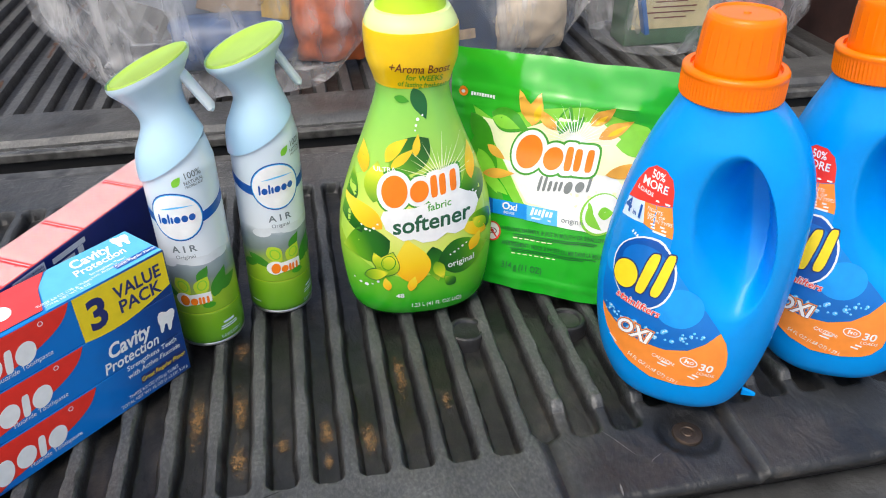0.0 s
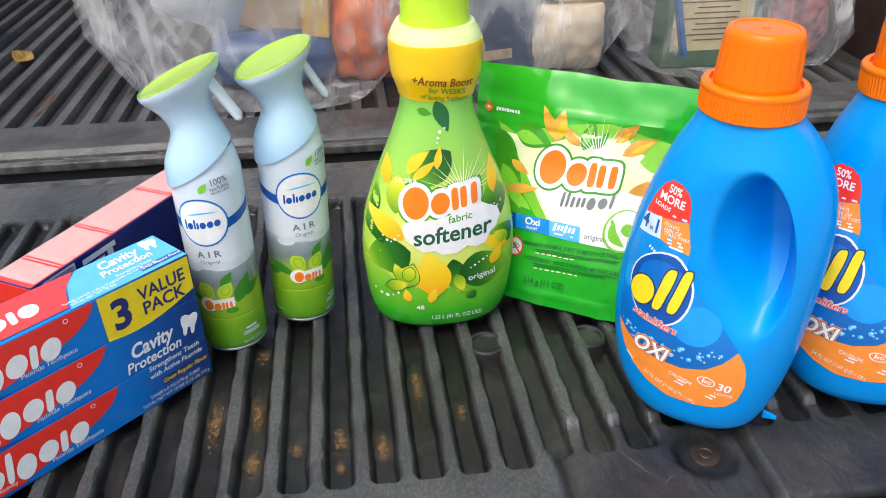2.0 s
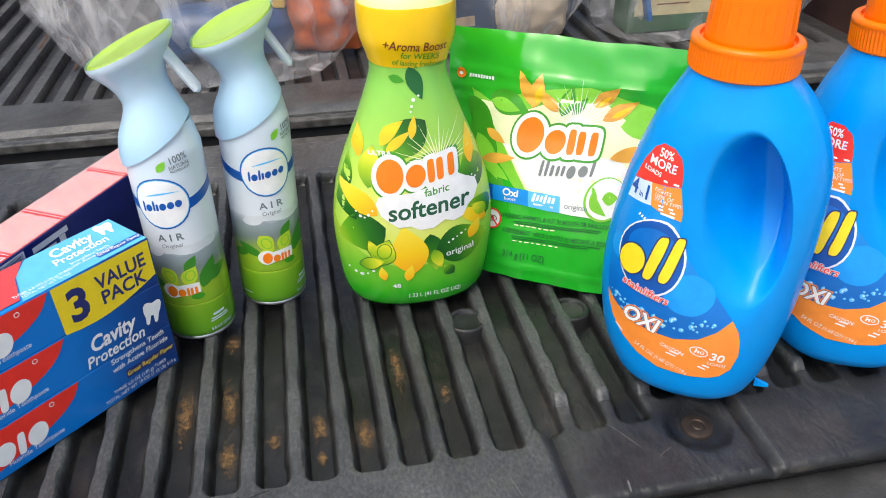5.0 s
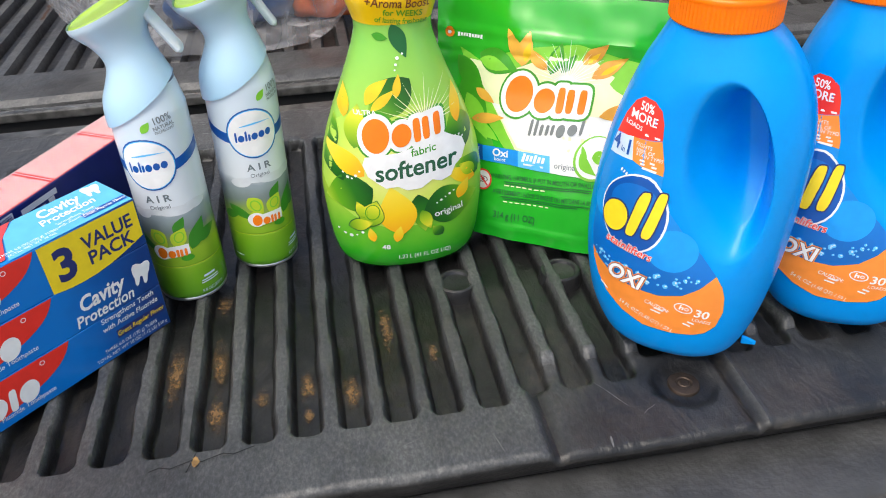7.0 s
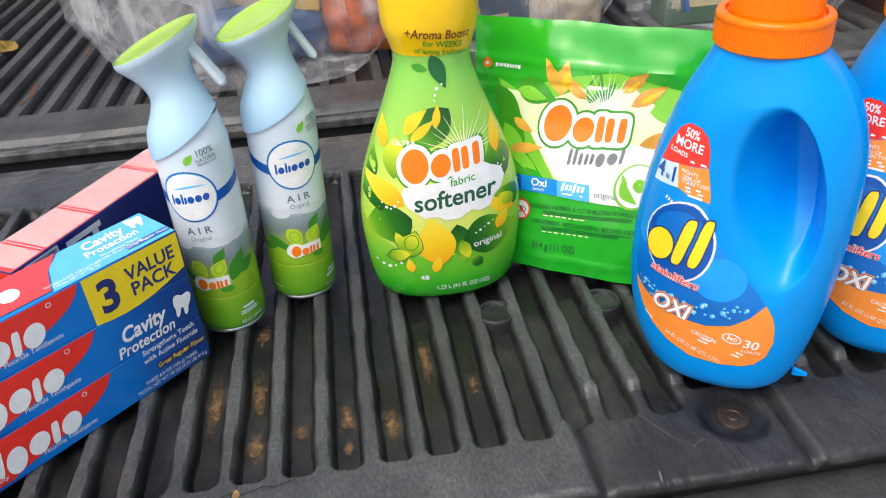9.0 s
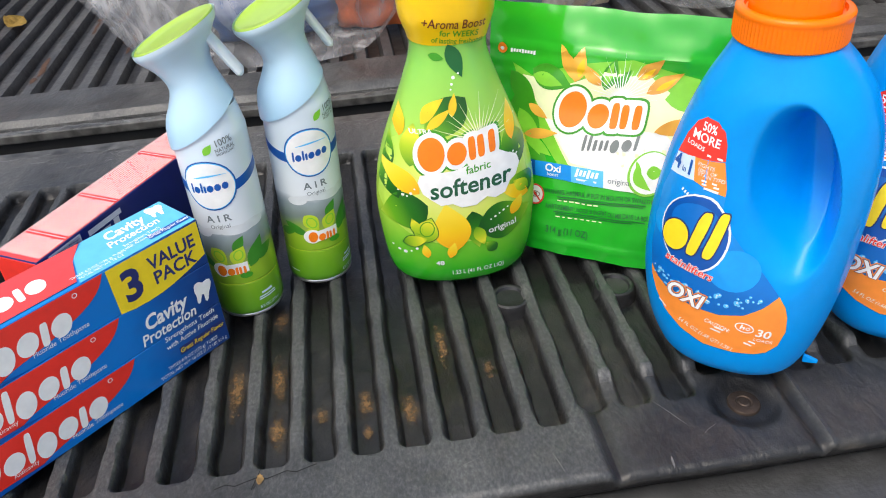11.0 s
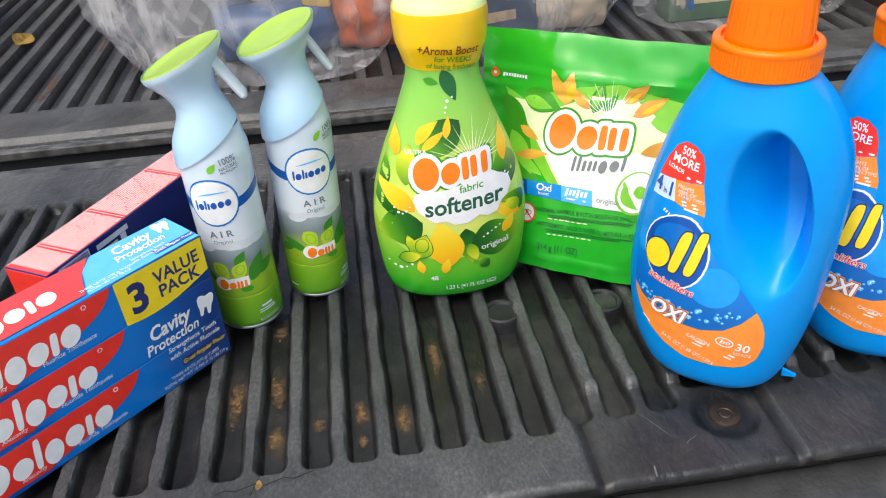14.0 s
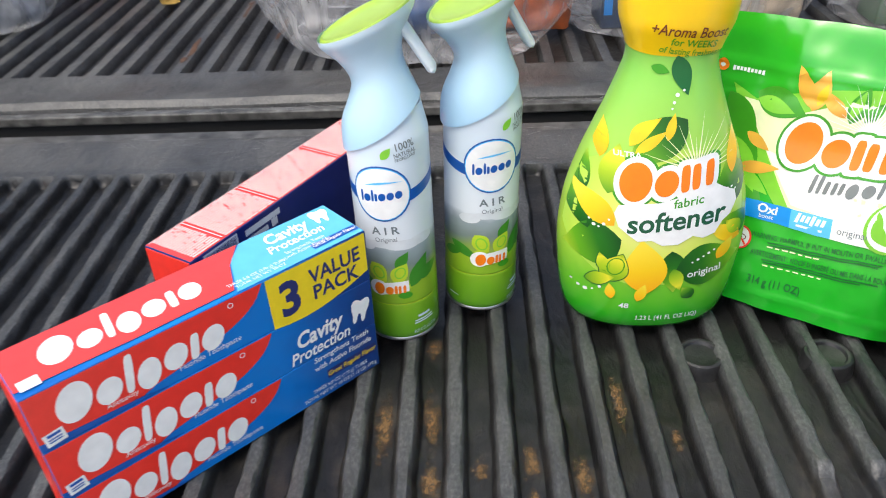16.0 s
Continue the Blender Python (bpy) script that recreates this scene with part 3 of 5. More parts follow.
part("carton", boxed(0, PL, 0, 0.040, 0, 0.1085, bevel=0.0008), NAVY, pack_2)


# ---------------------------------------------------------------- printed artwork
def ink(name, color, rough=0.35, coat=0.25):
    return mat("ink " + name, color, rough, vary=0.05, scale=120, coat=coat)


WHITE, CREAM, PALE = ink("white", (0.86, 0.87, 0.86)), ink("cream", (0.88, 0.90, 0.55)), ink("pale blue", (0.62, 0.76, 0.88))
INK_NAVY, INK_BLUE, MID_BLUE = ink("navy", (0.02, 0.03, 0.15)), ink("deep blue", (0.0, 0.085, 0.40)), ink("mid blue", (0.0, 0.27, 0.80))
SKY = ink("sky blue", (0.10, 0.52, 0.90))
RED, INK_ORANGE, SOFT_ORANGE = ink("red", (0.86, 0.036, 0.022)), ink("orange", (0.95, 0.22, 0.005)), ink("light orange", (0.95, 0.29, 0.04))
YELLOW, AMBER = ink("yellow", (0.93, 0.70, 0.02)), ink("amber", (0.93, 0.58, 0.015))
GREEN_D, GREEN_M, GREEN_L, GREEN_Y = ink("dark green", (0.008, 0.13, 0.03)), ink("leaf green", (0.05, 0.33, 0.015)), ink("light green", (0.22, 0.60, 0.04)), ink("yellow green", (0.50, 0.66, 0.03))
GREY, BROWN, LETTER_GREEN = ink("grey", (0.20, 0.22, 0.22)), ink("brown", (0.16, 0.03, 0.012)), ink("bottle green", (0.012, 0.10, 0.045))
TEAL_GREY = ink("slate", (0.16, 0.20, 0.22))


def spin(pts, at, rot=0.0, s=1.0):
    c, q = math.cos(radians(rot)), math.sin(radians(rot))
    return [(at[0] + s * (x * c - y * q), at[1] + s * (x * q + y * c)) for x, y in pts]


def disc(at, rx, ry=None, rot=0.0, n=28):
    ry = ry or rx
    return spin([(rx * math.cos(2 * math.pi * k / n), ry * math.sin(2 * math.pi * k / n)) for k in range(n)], at, rot)


def ring(at, rx, ry, w, rot=0.0, n=28):
    o, i = disc(at, rx, ry, rot, n), disc(at, rx - w, ry - w, rot, n)
    return [[o[k], o[(k + 1) % n], i[(k + 1) % n], i[k]] for k in range(n)]


def leaf(at, length, width, rot, n=10, bend=0.0):
    up = [(length * (k / n - 0.5), width / 2 * math.sin(math.pi * (k / n) ** 0.8) + bend * math.sin(math.pi * k / n)) for k in range(n + 1)]
    dn = [(length * (k / n - 0.5), -width / 2 * math.sin(math.pi * (k / n) ** 0.8) + bend * math.sin(math.pi * k / n)) for k in range(n - 1, 0, -1)]
    return spin(up + dn, at, rot)


def bar(at, w, h, rot=0.0, lean=0.0):
    return spin([(-w / 2 - lean * h / 2, -h / 2), (w / 2 - lean * h / 2, -h / 2), (w / 2 + lean * h / 2, h / 2), (-w / 2 + lean * h / 2, h / 2)], at, rot)


def flat(polys):
    bm = bmesh.new()
    for p in polys:
        try:
            bm.faces.new([bm.verts.new((x, y, 0)) for x, y in p])
        except ValueError:
            pass
    bmesh.ops.triangulate(bm, faces=[f for f in bm.faces if len(f.verts) > 4])
    bmesh.ops.remove_doubles(bm, verts=bm.verts[:], dist=1e-7)
    return bm


def words(rows):
    """Rows of (text, size, (u, v), turn, weight, slant, stretch), set in the built-in font, as one flat mesh."""
    bm = bmesh.new()
    for s, size, at, rot, weight, slant, wide in rows:
        cu = bpy.data.curves.new("print", "FONT")
        cu.body, cu.size, cu.align_x, cu.align_y, cu.offset, cu.shear, cu.resolution_u = s, 1.0, "CENTER", "CENTER", weight, slant, 3
        ob = new("print", cu)
        me = bpy.data.meshes.new_from_object(ob)
        bpy.data.objects.remove(ob)
        bpy.data.curves.remove(cu)
        m = Matrix.Translation((at[0], at[1], 0)) @ Matrix.Rotation(radians(rot), 4, "Z") @ Matrix.Diagonal((size * wide, size, 1, 1))
        me.transform(m)
        bm.from_mesh(me)
        bpy.data.meshes.remove(me)
    return bm


SHIFT, LIMIT, WARP = [0.0, 0.0], [None], [None]


def stick(name, bm, surface, material, parent, off=0.0003, cut=0.005, label="", grad=None):
    """Lays a flat print on a curved front: surface(u, v) gives the depth."""
    us, vs = [v.co.x for v in bm.verts], [v.co.y for v in bm.verts]
    if cut:
        for lo, hi, no in ((min(us), max(us), (1, 0, 0)), (min(vs), max(vs), (0, 1, 0))):
            k = math.floor(lo / cut) + 1
            while k * cut < hi:
                co = (k * cut, 0, 0) if no[0] else (0, k * cut, 0)
                bmesh.ops.bisect_plane(bm, geom=bm.verts[:] + bm.edges[:] + bm.faces[:], plane_co=co, plane_no=no, dist=1e-7)
                k += 1
    if grad:
        at, rot, sx, sy = grad
        layer = bm.loops.layers.uv.new("print")
        for f in bm.faces:
            for l in f.loops:
                p = spin([(l.vert.co.x - at[0], l.vert.co.y - at[1])], (0, 0), -rot)[0]
                l[layer].uv = (0.5 + p[0] / sx, 0.5 + p[1] / sy)
    e = 0.0008
    for v in bm.verts:
        u, w = v.co.x + SHIFT[0], v.co.y + SHIFT[1]
        if WARP[0]:
            u, w = WARP[0](u, w)
        if LIMIT[0]:
            u = max(-LIMIT[0](w), min(LIMIT[0](w), u))
        y = surface(u, w)
        n = Vector(((surface(u + e, w) - surface(u - e, w)) / (2 * e), -1, (surface(u, w + e) - surface(u, w - e)) / (2 * e)))
        n.x, n.z = max(-3, min(3, n.x)), max(-3, min(3, n.z))
        v.co = Vector((u, y, w)) + n.normalized() * off
    return part(name, bm, material, parent, label, smooth=cut > 0)


def graded(name, stops, radial=False, rough=0.3):
    """Ink that runs from one colour to the next along a printed leaf, or outwards from its middle."""
    m = mat("ink " + name, (0.5, 0.5, 0.5), rough, coat=0.3)
    nt = m.node_tree
    uv = nt.nodes.new("ShaderNodeUVMap")
    uv.uv_map = "print"
    cr = nt.nodes.new("ShaderNodeValToRGB")
    ramp_set(cr, stops)
    if radial:
        off = nt.nodes.new("ShaderNodeVectorMath")
        off.operation = "SUBTRACT"
        off.inputs[1].default_value = (0.5, 0.5, 0.0)
        ln = nt.nodes.new("ShaderNodeVectorMath")
        ln.operation = "LENGTH"
        tw = nt.nodes.new("ShaderNodeMath")
        tw.operation = "MULTIPLY"
        tw.inputs[1].default_value = 2.0
        nt.links.new(uv.outputs[0], off.inputs[0])
        nt.links.new(off.outputs[0], ln.inputs[0])
        nt.links.new(ln.outputs["Value"], tw.inputs[0])
        nt.links.new(tw.outputs[0], cr.inputs[0])
    else:
        sp = nt.nodes.new("ShaderNodeSeparateXYZ")
        nt.links.new(uv.outputs[0], sp.inputs[0])
        nt.links.new(sp.outputs[0], cr.inputs[0])
    nt.links.new(cr.outputs[0], nt.nodes["Principled BSDF"].inputs["Base Color"])
    return m


def shaded(name, leaves, surface, material, parent, off):
    """Printed leaves, each with its own run of colour from stem to tip."""
    return [stick(name, flat([leaf(at, length, width, rot, 14)]), surface, material, parent, off + 0.00002 * k, 0.005, grad=(at, rot, length, width)) for k, (at, length, width, rot) in enumerate(leaves)]


def sticks(name, polys, surface, material, parent, off=0.0003, cut=0.005):
    """Each print of a kind as a part of its own."""
    return [stick(name, flat([p]), surface, material, parent, off, cut) for p in polys]


def letters(rows, surface, material, parent, off=0.0003, cut=0.005):
    """Each line of lettering as a part of its own."""
    return [stick("lettering", words([r]), surface, material, parent, off, cut) for r in rows]


def block(at, w, h, rot=0.0, lean=0.0, n=24):
    """A leaning bar with rounded corners."""
    out = []
    for k in range(n):
        a = 2 * math.pi * (k + 0.5) / n
        x, y = w / 2 * math.copysign(abs(math.cos(a)) ** 0.5, math.cos(a)), h / 2 * math.copysign(abs(math.sin(a)) ** 0.5, math.sin(a))
        out.append((x + lean * y, y))
    return spin(out, at, rot)


# width, height, middle and kind of the plain shapes that stand for a brand mark
SHAPES = {"O": (0.80, 1.04, 0.0, "oval"), "o": (0.60, 0.70, -0.17, "oval"), "I": (0.20, 1.04, 0.01, "bar"), "i": (0.22, 0.72, -0.15, "bar"), "n": (0.56, 0.68, -0.17, "pair"), "g": (0.58, 0.84, -0.25, "oval"), "r": (0.22, 0.68, -0.17, "bar")}


def mark_shapes(kinds, at, h, rot, lean=0.2, gap=0.10, grow=0.0):
    """A brand mark as a row of plain ovals and bars, each a list of outlines."""
    out, x = [], 0.0
    total = sum(SHAPES[k][0] + gap for k in kinds) - gap
    def set_down(p, c, mid):
        return spin([(c + a + lean * (b + mid), b + mid) for a, b in p], at, rot, h)
    for k in kinds:
        w, tall, mid, kind = SHAPES[k]
        c = x + w / 2 - total / 2
        if kind == "oval":
            out.append([set_down(disc((0, 0), w / 2 + grow, tall / 2 + grow), c, mid)])
        elif kind == "pair" and grow <= 0:
            out += [[set_down(block((q * w * 0.31, 0), w * 0.38, tall), c, mid)] for q in (-1, 1)]
        else:
            out.append([set_down(block((0, 0), w + 2 * grow, tall + 2 * grow), c, mid)])
        x += w + gap
    return out, total * h


def fruit_mark(surface, parent, at, h, rot):
    """The orange brand mark with white and green outlines, drawn as plain shapes."""
    mark = None
    for name, grow, ink_used, off in (("brand_mark", 0.20, GREEN_M, 0.00045), ("mark_ground", 0.14, WHITE, 0.0007), ("mark_shape", 0.0, INK_ORANGE, 0.0010)):
        shapes, _ = mark_shapes("Ooin", at, h * 1.06, rot, 0.16, 0.06, grow)
        for k, p in enumerate(shapes):
            ob = stick(name, flat(p), surface, ink_used, mark or parent, off + 0.00003 * k)
            mark = mark or ob
    return mark


# softener bottle
def soft_at(u, v):
    return soft_front(u, v) - 0.0002


S = soft_at
SHIFT[:] = [-0.0140, 0.0055]
LIMIT[0] = lambda w: 0.985 * curve_at(SOFT, w)[0]
LEAF_RUN = graded("shaded leaf", [(0.0, (0.006, 0.075, 0.012)), (0.40, (0.022, 0.17, 0.012)), (0.75, (0.13, 0.40, 0.015)), (1.0, (0.42, 0.62, 0.04))])
WING_RUN = graded("lit leaf", [(0.0, (0.10, 0.33, 0.012)), (0.45, (0.42, 0.60, 0.02)), (0.8, (0.80, 0.76, 0.04)), (1.0, (0.30, 0.50, 0.02))])
PETAL_RUN = graded("petal", [(0.0, (0.95, 0.42, 0.01)), (0.45, (0.95, 0.62, 0.015)), (1.0, (0.93, 0.76, 0.06))])
GLOW_RUN = graded("pale glow", [(0.0, (0.86, 0.86, 0.30)), (0.55, (0.68, 0.78, 0.14)), (1.0, (0.42, 0.685, 0.075))], True)
PETAL = mat("ink flat petal", (0.93, 0.60, 0.02), 0.35, vary=0.2, scale=55, coat=0.25, detail=1)
stick("glow_print", flat([disc((0.008, 0.092), 0.060, 0.052)]), S, GLOW_RUN, soft, 0.0002, grad=((0.008, 0.092), 0, 0.120, 0.104))
shaded("dark_leaf_print", [((-0.031, 0.071), 0.038, 0.034, 200), ((-0.041, 0.098), 0.034, 0.015, 112), ((-0.037, 0.119), 0.026, 0.006, 82), ((-0.041, 0.113), 0.018, 0.006, 112), ((0.004, 0.147), 0.044, 0.027, 222), ((0.056, 0.117), 0.036, 0.022, 105), ((0.0235, 0.0515), 0.036, 0.019, -82), ((0.048, 0.056), 0.046, 0.035, 8), ((0.062, 0.083), 0.026, 0.022, 140), ((0.036, 0.0325), 0.013, 0.010, 130)], S, LEAF_RUN, soft, 0.0003)
shaded("petal_print", [((-0.032, 0.100), 0.036, 0.017, 138), ((0.004, 0.056), 0.046, 0.030, 100), ((0.056, 0.079), 0.030, 0.012, 150), ((-0.028, 0.145), 0.026, 0.0085, 86), ((0.004, 0.034), 0.016, 0.008, 75), ((-0.017, 0.034), 0.014, 0.007, 100), ((0.054, 0.136), 0.030, 0.009, 95), ((0.058, 0.066), 0.018, 0.010, 60)], S, PETAL_RUN, soft, 0.00052)
shaded("leaf_print", [((-0.021, 0.127), 0.034, 0.016, 80), ((0.027, 0.045), 0.020, 0.010, -70), ((0.062, 0.082), 0.018, 0.010, 140)], S, WING_RUN, soft, 0.00058)
sticks("petal_print", [leaf((-0.004, 0.153), 0.026, 0.009, 48, bend=0.002), leaf((0.011, 0.157), 0.018, 0.006, 80), leaf((0.0, 0.147), 0.024, 0.007, 40)], S, PETAL, soft, 0.00052)
sticks("wing_edge", [leaf((-0.0155, 0.0545), 0.0270, 0.0205, 70), leaf((-0.0245, 0.0440), 0.0210, 0.0125, 15), leaf((-0.0235, 0.0580), 0.0180, 0.0100, 110)], S, GREEN_D, soft, 0.00066)
shaded("wing_print", [((-0.0235, 0.0580), 0.0165, 0.0086, 110), ((-0.0155, 0.0545), 0.0255, 0.0190, 70), ((-0.0245, 0.0440), 0.0195, 0.0110, 15)], S, WING_RUN, soft, 0.00070)
sticks("wing_line", ring((-0.0150, 0.0560), 0.0058, 0.0075, 0.0008, -15, 18), S, GREEN_M, soft, 0.00085, 0)
stick("drop_print", flat([leaf((0.0148, 0.1885), 0.026, 0.0115, -70)]), S, GREEN_D, soft, 0.0004)
stick("drop_print", flat([leaf((0.0020, 0.1915), 0.011, 0.006, -15)]), S, GREEN_M, soft, 0.0004)
rays = []
for k in range(19):
    a = radians(8 + 9 * k)
    r = 0.030 + 0.008 * math.sin(k * 2.3)
    c, s = math.cos(a), math.sin(a)
    o = (0.030, 0.128)
    rays.append([(o[0] - s * 0.0007, o[1] + c * 0.0007), (o[0] + s * 0.0007, o[1] - c * 0.0007), (o[0] + c * r, o[1] + s * r)])
stick("sunburst_print", flat(rays), S, CREAM, soft, 0.0006)
dots = [((0.0127, 0.1768), 0.0013), ((0.0112, 0.1722), 0.001), ((0.0104, 0.1685), 0.0007), ((0.0165, 0.1795), 0.0008)]
dots += [((-0.042 + 0.0045 * k, 0.036 - 0.0042 * math.sin(k * 0.8)), 0.0008 + 0.0004 * (k % 3)) for k in range(5)]
dots += [((-0.034 + 0.003 * k, 0.090 - 0.0045 * math.sin(k * 0.9)), 0.0008 + 0.0004 * (k % 2)) for k in range(5)]
dots += [((0.036 + 0.0035 * k, 0.0590 + 0.002 * k), 0.0008 + 0.0003 * (k % 2)) for k in range(5)] + [((0.050 + 0.003 * k, 0.109 + 0.003 * math.sin(k)), 0.0008) for k in range(4)]
sticks("dot_print", [disc(p, r, n=10) for p, r in dots], S, WHITE, soft, 0.0007)
fruit_mark(S, soft, (0.0118, 0.1245), 0.0238, 12)
cloud = [(-0.0192, 0.0925), (-0.017, 0.0985), (-0.006, 0.1005), (0.008, 0.1015), (0.020, 0.1050), (0.034, 0.1115), (0.044, 0.1125), (0.050, 0.1085), (0.0585, 0.1040), (0.0610, 0.0965), (0.0575, 0.0880), (0.0520, 0.0840), (0.0480, 0.0760), (0.0400, 0.0735), (0.0330, 0.0760), (0.0240, 0.0700), (0.0130, 0.0695), (0.0060, 0.0735), (-0.0030, 0.0725), (-0.0095, 0.0775), (-0.0160, 0.0830)]
label_s = stick("cloud_label", flat([[(x, z + 0.005) for x, z in cloud]]), S, WHITE, soft, 0.00085, label="white cloud-shaped print")
letters([("softener", 0.0200, (0.0205, 0.0928), 6, 0.02, 0.12, 0.95)], S, LETTER_GREEN, label_s, 0.0010)
letters([("fabric", 0.0088, (0.0270, 0.1065), 8, 0.012, 0.12, 1.0)], S, GREEN_M, label_s, 0.0010)
letters([("ULTRA", 0.0048, (-0.0135, 0.1378), 3, 0.02, 0, 1.1), ("original", 0.0082, (0.0456, 0.0500), 6, 0.012, 0, 1.0), ("48", 0.0062, (-0.0065, 0.0215), 2, 0.02, 0, 1.1), ("1.23 L (41 FL OZ LIQ)", 0.0062, (0.0245, 0.0105), 1, 0.005, 0, 0.78)], S, WHITE, soft, 0.0009)


def sleeve_front(u, v):
    return soft_front(u, v) - 0.0005


letters([("+Aroma Boost", 0.0094, (0.0155, 0.2155), -5, 0.008, 0.1, 0.80)], sleeve_front, BROWN, soft, 0.0004)
letters([("for WEEKS", 0.0064, (0.0190, 0.2080), -7, 0.015, 0, 0.95), ("of lasting freshness", 0.0058, (0.0180, 0.2023), -7, 0.012, 0, 0.85)], sleeve_front, GREEN_M, soft, 0.0004)
SHIFT[:], LIMIT[0] = [0.0, 0.0], None


# pouch
def P(u, v):
    return pouch_front(u, v) - 0.0006


stick("pale_print", flat([[(-0.078, 0.158), (-0.060, 0.150), (-0.020, 0.164), (0.02, 0.170), (0.07, 0.160), (0.092, 0.140), (0.092, 0.085), (0.06, 0.070), (0.035, 0.066), (-0.030, 0.080), (-0.052, 0.105)]]), P, GREEN_L, pouch, 0.0004)
stick("pale_print", flat([[(-0.068, 0.150), (-0.030, 0.146), (0.0, 0.160), (0.035, 0.158), (0.080, 0.130), (0.088, 0.090), (0.05, 0.070), (0.028, 0.074), (-0.022, 0.082)]]), P, CREAM, pouch, 0.0006)
stick("pale_print", flat([[(-0.046, 0.118), (-0.020, 0.112), (0.05, 0.118), (0.070, 0.100), (0.048, 0.074), (0.020, 0.079), (-0.020, 0.084)]]), P, WHITE, pouch, 0.0007)
sticks("dark_leaf_print", [leaf((-0.043, 0.150), 0.036, 0.020, -15), leaf((-0.066, 0.136), 0.040, 0.018, -50), leaf((-0.062, 0.110), 0.050, 0.026, -60), leaf((0.004, 0.158), 0.026, 0.012, 75), leaf((-0.056, 0.092), 0.04, 0.018, -35), leaf((0.014, 0.155), 0.018, 0.008, 55)], P, GREEN_M, pouch, 0.0008)
sticks("leaf_print", [leaf((-0.058, 0.104), 0.042, 0.016, -58), leaf((-0.046, 0.148), 0.026, 0.010, -12), leaf((0.070, 0.147), 0.046, 0.022, 10), leaf((-0.050, 0.094), 0.03, 0.010, -30), leaf((0.003, 0.158), 0.02, 0.006, 75)], P, GREEN_L, pouch, 0.0009)
POUCH_PETAL = mat("ink soft petal", (0.90, 0.42, 0.06), 0.3, vary=0.25, scale=50, coat=0.3, detail=1)
sticks("petal_print", [leaf((-0.030, 0.164), 0.030, 0.011, 118), leaf((-0.021, 0.163), 0.028, 0.013, 80), leaf((-0.012, 0.157), 0.026, 0.009, 140), leaf((0.034, 0.164), 0.026, 0.011, 42), leaf((0.046, 0.155), 0.032, 0.011, 35), leaf((0.062, 0.124), 0.040, 0.012, 18), leaf((-0.048, 0.104), 0.030, 0.009, 10), leaf((-0.052, 0.122), 0.020, 0.008, -30)], P, POUCH_PETAL, pouch, 0.0010)
sticks("petal_print", [leaf((-0.019, 0.161), 0.016, 0.006, 78), leaf((0.047, 0.154), 0.018, 0.004, 35), leaf((0.033, 0.161), 0.013, 0.004, 45)], P, AMBER, pouch, 0.0011)
rays = []
for k in range(21):
    a = radians(4 + 8.6 * k)
    r = 0.030 + 0.006 * math.sin(k * 2.1)
    c, s = math.cos(a), math.sin(a)
    rays.append([(0.014 - s * 0.0006, 0.140 + c * 0.0006), (0.014 + s * 0.0006, 0.140 - c * 0.0006), (0.014 + c * r, 0.140 + s * r)])
stick("sunburst_print", flat(rays), P, WHITE, pouch, 0.0012)
fruit_mark(lambda u, v: P(u, v) - 0.0008, pouch, (-0.001, 0.1295), 0.0265, 5)
shapes, _ = mark_shapes("IIingoI", (0.0105, 0.1050), 0.0125, 8, 0.3, 0.16)
for p in shapes:
    stick("product_mark", flat(p), P, GREY, pouch, 0.0012, cut=0)
stick("product_band", flat([[(-0.080, 0.084), (-0.0500, 0.0815), (-0.0485, 0.0690), (-0.080, 0.0720)]]), P, INK_BLUE, pouch, 0.0010)
stick("product_band", flat([[(-0.0500, 0.0815), (-0.0190, 0.0815), (-0.0175, 0.0680), (-0.0485, 0.0690)]]), P, MID_BLUE, pouch, 0.0010)
stick("product_band", flat([[(-0.0190, 0.0815), (0.0080, 0.0812), (0.0095, 0.0672), (-0.0175, 0.0680)]]), P, SKY, pouch, 0.0010)
stick("product_band", flat([[(0.0080, 0.0812), (0.0330, 0.0808), (0.0350, 0.0668), (0.0095, 0.0672)]]), P, WHITE, pouch, 0.0010)
letters([("3 in 1", 0.0075, (-0.0590, 0.0768), 0, 0.01, 0, 0.9), ("Oxi", 0.0085, (-0.0340, 0.0770), 0, 0.03, 0, 1.05), ("boost", 0.0042, (-0.0340, 0.0718), 0, 0.01, 0, 1.0)], P, WHITE, pouch, 0.0013, cut=0)
sticks("product_mark", [bar((-0.0052 + 0.0033 * (k - 2.5), 0.0768), 0.0022, 0.0048 if k % 3 else 0.007, 0, 0.2) for k in range(6)] + [bar((-0.005, 0.0712), 0.017, 0.0016)], P, WHITE, pouch, 0.0013, cut=0)
letters([("original", 0.0068, (0.0218, 0.0742), 2, 0.0, 0, 0.95)], P, TEAL_GREY, pouch, 0.0013, cut=0)
letters([("WARNING: HARMFUL IF PUT IN MOUTH OR SWALLOWED.", 0.0056, (0.0085, 0.0590), 3, 0.014, 0, 0.66), ("AVERTISSEMENT : NOCIF SI INGÉRÉ OU MIS DANS LA BOUCHE.", 0.0056, (0.0095, 0.0450), 2, 0.014, 0, 0.60), ("314 g (11 OZ)", 0.0088, (-0.0175, 0.0226), 0, 0.014, 0, 0.72)], P, GREEN_D, pouch, 0.0009, cut=0)
sticks("warning_bar", [bar((0.0085, 0.0550), 0.074, 0.0009, 3), bar((0.0085, 0.0532), 0.070, 0.0008, 3), bar((0.0085, 0.0412), 0.076, 0.0009, 2), bar((0.004, 0.0392), 0.064, 0.0008, 2)], P, GREEN_D, pouch, 0.0009, cut=0.006)
